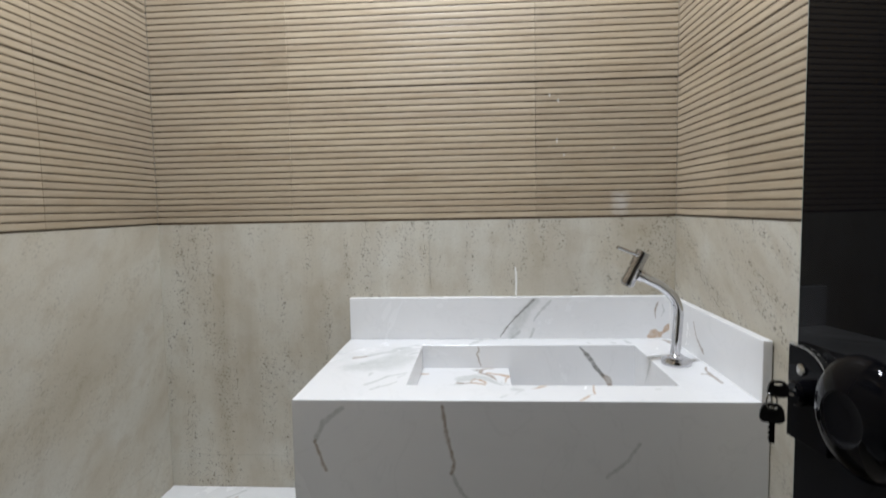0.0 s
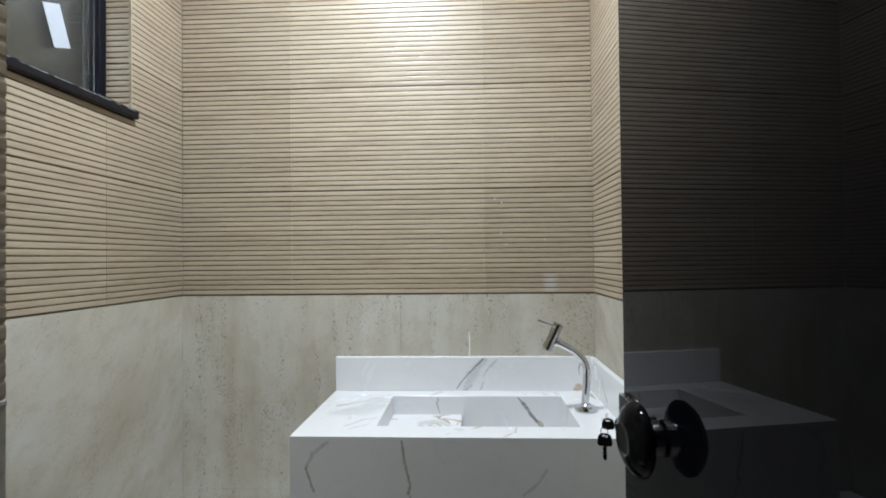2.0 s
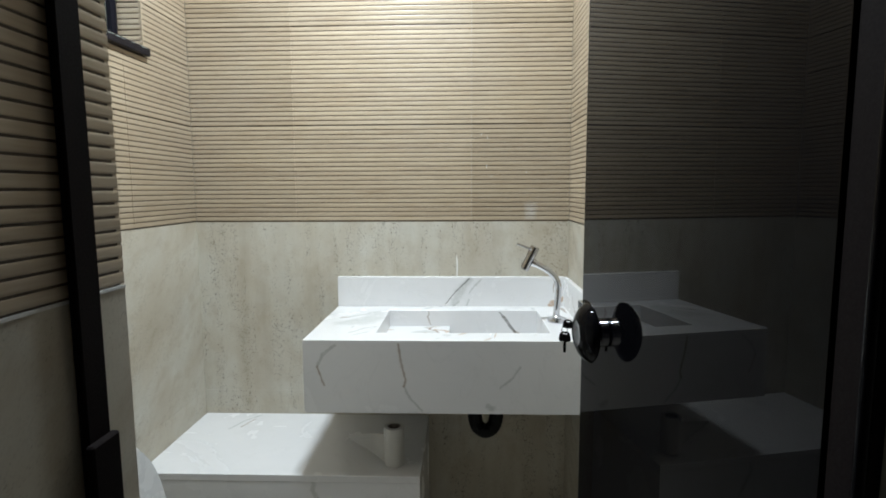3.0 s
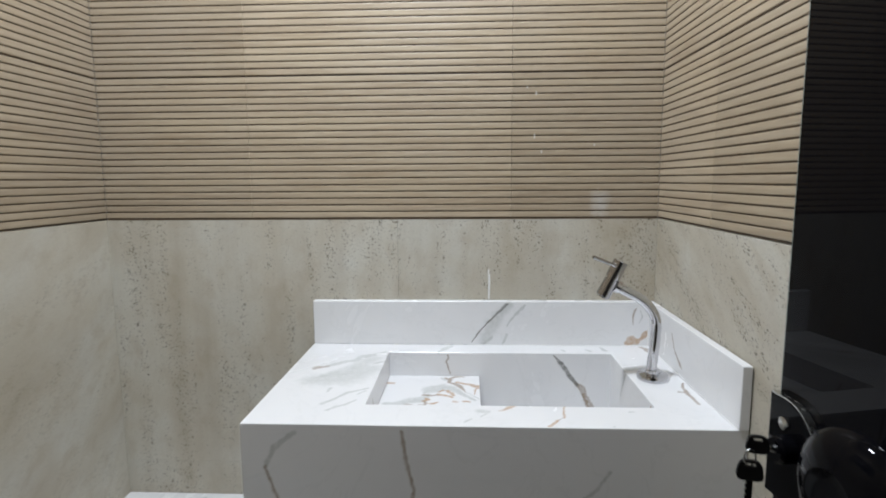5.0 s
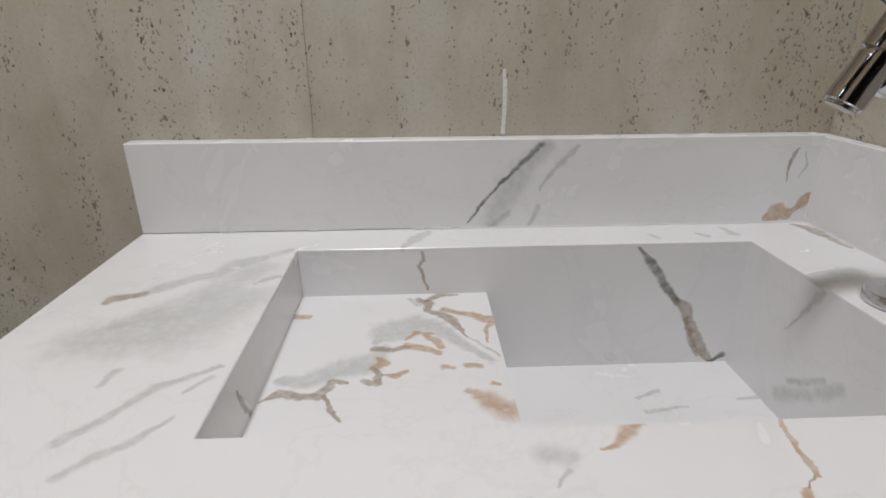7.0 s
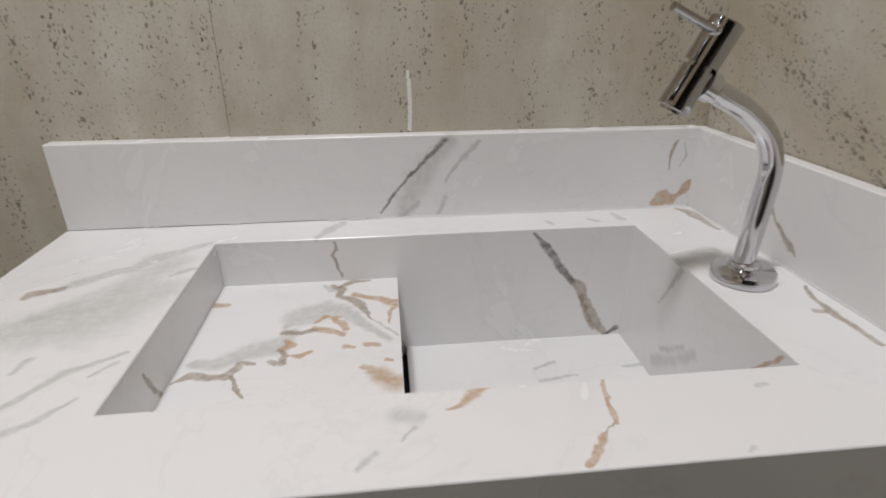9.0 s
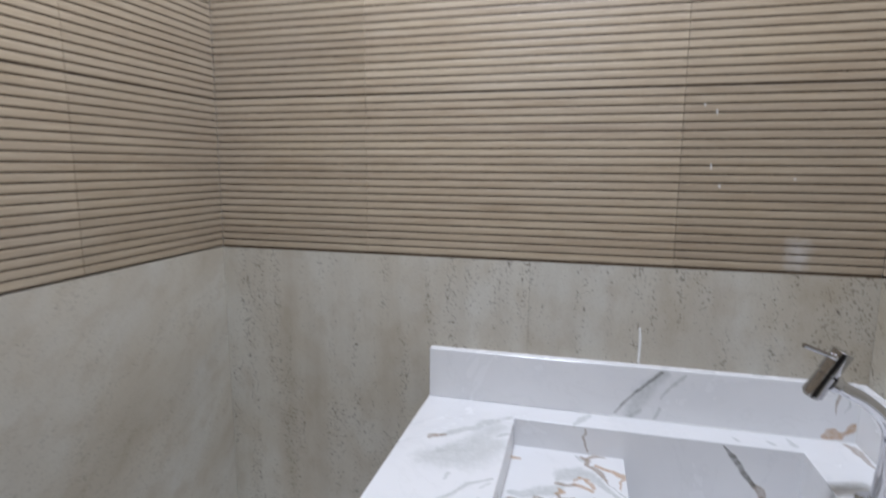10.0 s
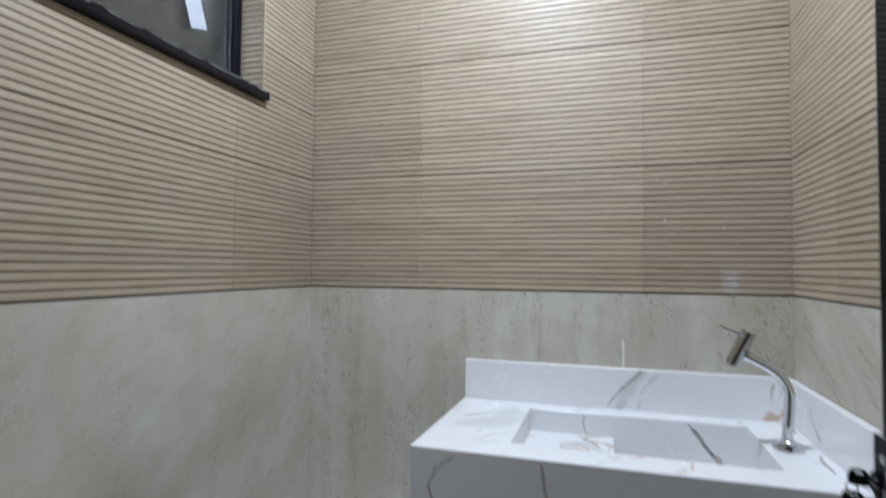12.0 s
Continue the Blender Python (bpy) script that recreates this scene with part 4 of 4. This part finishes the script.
part("strike_jamb", channel(DOOR_L + 0.0005, DOOR_L + 0.010, 0.213, 0.247, 0.0, DOOR_TOP - 0.03), MATT_BLACK, frame_1)
part("strike_plate", box((DOOR_L + 0.0105, 0.205, 0.90), (DOOR_L + 0.020, 0.247, 1.055), 0.002, 1), MATT_BLACK, frame_1)
part("hinge_jamb", channel(1.246, 1.297, 0.152, 0.193, 0.0, DOOR_TOP - 0.03), MATT_BLACK, frame_1)
# Round glossy post added so the hinge jamb shows an upright glint.
part("glint_post", revolve([(0.006, 0.0), (0.006, DOOR_TOP - 0.031), (0.004, DOOR_TOP - 0.031)], (1.2475, 0.1525, 0.0), (0, 0, 1), 28), BLACK_METAL, frame_1, "glossy black round post added for the jamb's glint", smooth=True)
part("head_rail", channel(DOOR_L + 0.0005, DOOR_R - 0.0005, 0.213, 0.247, DOOR_TOP - 0.0295, DOOR_TOP - 0.0085), MATT_BLACK, frame_1)

# ---- window ----
window = thing("window_1", (-0.08, 0.887, WIN[2]), "dark sliding glass window in a black frame at night", "window")
tagged(window, kind="structure")
W0, W1, WZ0, WZ1 = WIN
part("window_frame", box((-0.125, W1 - 0.024, WZ0), (-0.072, W1 - 0.001, WZ1 - 0.001), 0.001, 1), ALU, window)
part("window_frame", box((-0.125, W0 + 0.001, WZ0), (-0.062, W0 + 0.030, WZ1 - 0.001), 0.001, 1), ALU, window)
part("top_rail", box((-0.125, W0 + 0.0305, WZ1 - 0.058), (-0.097, W1 - 0.0245, WZ1 - 0.001), 0.001, 1), ALU, window)
part("bottom_rail", box((-0.125, W0 + 0.0305, WZ0), (-0.072, W1 - 0.0245, WZ0 + 0.012), 0.001, 1), ALU, window)
# Black plate added under the lintel, in place of the soffit's shade.
part("soffit_shade", box((-0.084, W0 + 0.0305, WZ1 - 0.012), (-0.022, W1 - 0.001, WZ1 - 0.0005), 0.001, 1), ALU, window)
sash = part("sliding_pane", box((-0.093, 0.866, WZ0 + 0.0125), (-0.085, W1 - 0.0245, WZ1 - 0.0125), 0.0006, 1), WINDOW_GLASS, window)
part("fixed_pane", box((-0.112, 0.880, WZ0 + 0.0125), (-0.104, W1 - 0.0245, WZ1 - 0.0585), 0.0006, 1), WINDOW_GLASS, window)
for ob in window.children:
    if "pane" in ob.name:
        ob.visible_shadow = False
part("pane_edge", box((-0.0925, 0.8650, WZ0 + 0.013), (-0.0855, 0.8659, WZ1 - 0.013)), GLASS_EDGE, sash, "pale green glass edge")
for y in (0.925, 1.227):
    part("roller_nut", revolve([(0.0125, 0), (0.0125, 0.004), (0.0105, 0.006), (0.005, 0.006), (0.0045, 0.0045)], (-0.0845, y, 2.058), (1, 0, 0), 28), STEEL, sash, smooth=True)
part("stop_nub", box((-0.0845, 0.958, 2.036), (-0.079, 0.964, 2.044), 0.001, 1), STEEL, sash)
handle_out = [(0.861, 1.826), (0.860, 1.903), (0.893, 1.907), (0.910, 1.901), (0.921, 1.882), (0.920, 1.860), (0.912, 1.842), (0.898, 1.826)]
latch = part("latch", outline_slab(handle_out, lambda u, z, d: (-0.0845 + d, u, z), 0.014, 0.003), BLACK_PLASTIC, window, "black moulded window latch")
part("latch_grip", box((-0.0705, 0.902, 1.850), (-0.0645, 0.911, 1.886), 0.002, 1), BLACK_PLASTIC, latch)
part("sticker", outline_slab([(1.081, 1.916), (1.133, 1.934), (1.169, 1.840), (1.117, 1.823)], lambda u, z, d: (-0.0846 + d, u, z), 0.0006), STICKER, sash, "white paper sticker on the pane")
sill = part("window_sill", box((-0.128, W0 + 0.001, WZ0 - 0.026), (0.016, W1 + 0.009, WZ0 - 0.002), 0.004, 3), GRANITE, window, "black granite sill")
# Pale slivers imitate the glints on the sill's polished front edge.
bm = bmesh.new()
y = W0 + 0.004
while y < W1 - 0.004:
    n = random.uniform(0.004, 0.03)
    if random.random() < 0.7:
        h = random.uniform(0.0002, 0.0009)
        box((0.0145, y, WZ0 - 0.0068 - h), (0.0164, min(y + n, W1), WZ0 - 0.0062), bm=bm)
    y += n
tagged(part("caulk_and_glints", bm, GLASS_EDGE, window, "pale slivers standing in for glints along the sill edge"), kind="stuff")

# ---- ceiling lamp ----
lamp = thing("ceiling_light", (LAMP[0], LAMP[1], CEIL), "square white recessed LED ceiling panel", "ceiling light")
bm = bmesh.new()
for lo, hi in (((-0.112, -0.112), (0.112, -0.09)), ((-0.112, 0.09), (0.112, 0.112)), ((-0.112, -0.0898), (-0.09, 0.0898)), ((0.09, -0.0898), (0.112, 0.0898))):
    box((LAMP[0] + lo[0], LAMP[1] + lo[1], CEIL - 0.012), (LAMP[0] + hi[0], LAMP[1] + hi[1], CEIL), bm=bm)
part("frame", bm, SEAT, lamp)
part("diffuser", box((LAMP[0] - 0.0895, LAMP[1] - 0.0895, CEIL - 0.008), (LAMP[0] + 0.0895, LAMP[1] + 0.0895, CEIL - 0.001)), DIFFUSER, lamp)

# ---- marks on the tiles ----
bm = bmesh.new()
for k in range(7):
    box((0.8930 - 0.0004 * (k - 3) ** 2 / 4, YB - 0.0012, 1.0135 + k * 0.0100), (0.8977 - 0.0004 * (k - 3) ** 2 / 4 - (0.0014 if k == 6 else 0), YB - 0.0002, 1.0231 + k * 0.0100), bm=bm)
streak = part("grout_streak", bm, CAULK, wall_back, "thin upright streak of white caulk")
for x, z, h in ((0.976, 1.486, 0.005), (0.996, 1.472, 0.008), (0.993, 1.378, 0.010), (1.009, 1.346, 0.006), (1.125, 1.360, 0.005)):
    part("grout_chip", box((x, YB - 0.0008, z), (x + 0.0022, YB + 0.0006, z + h)), GROUT_LIGHT, wall_back)

# ---- tiles ----
stone_wall(wall_back, on_back, [-0.001, 0.685, XR + 0.001], [0.0, 0.603, BAND - 0.001], STONE_BACK)
stone_wall(wall_left, on_left, [YF, YB - 0.0005], [0.0, 0.603, BAND - 0.001], STONE_SIDE)
stone_wall(wall_right, on_right, [0.20, YB - 0.0005], [0.0, 0.603, BAND - 0.001], STONE_RIGHT)
stone_wall(wall_front, on_front, [0.0, DOOR_L - 0.0005], [0.0, 0.603, BAND - 0.001], STONE_SIDE)
stone_wall(wall_front, on_jamb_l, [Y_OUT + 0.005, YF], [0.0, 0.603, BAND - 0.002], STONE_SIDE)
stone_wall(wall_front, on_jamb_r, [Y_OUT + 0.005, 0.150], [0.0, 0.603, BAND - 0.002], STONE_SIDE)
slat_wall(wall_back, on_back, [0.0, 0.348, 0.944, XR])
slat_wall(wall_left, on_left, [YF, 0.586, 1.181, YB - 0.0005], WIN)
slat_wall(wall_right, on_right, [0.20, 0.675, 1.270, YB - 0.0005])
slat_wall(wall_front, on_front, [0.0, DOOR_L])
slat_wall(wall_front, on_jamb_l, [Y_OUT + 0.005, YF], top=DOOR_TOP)
slat_wall(wall_front, on_jamb_r, [Y_OUT + 0.005, 0.150], top=DOOR_TOP)
on_win_r = lambda u, z, n: (u, W1 - n, z)
on_win_l = lambda u, z, n: (u, W0 + n, z)
slat_wall(wall_left, on_win_r, [-0.0715, -0.001], (-9, 9, 0, WZ0), top=WZ1)
slat_wall(wall_left, on_win_l, [-0.0615, -0.001], (-9, 9, 0, WZ0), top=WZ1)
part("corner_fillet", box((-0.0045, W1 - 0.0003, WZ0), (-0.0003, W1 + 0.0030, WZ1)), SLAT, wall_left)
part("lintel_lining", box((-0.128, W0, WZ1), (-0.001, W1, WZ1 + T)), SLAT, wall_left)
# Joint below the slats; its dark brown carries the groove's shadow.
part("grout_line", box((0.0, YB - 0.0003, BAND - 0.0012), (XR, YB + 0.006, BAND + 0.0012)), GROUT_SHADED, wall_back)
part("grout_line", box((DOOR_L - 0.006, Y_OUT + 0.005, BAND - 0.0022), (DOOR_L + 0.0006, YF, BAND + 0.0012)), GROUT_LIGHT, wall_front)
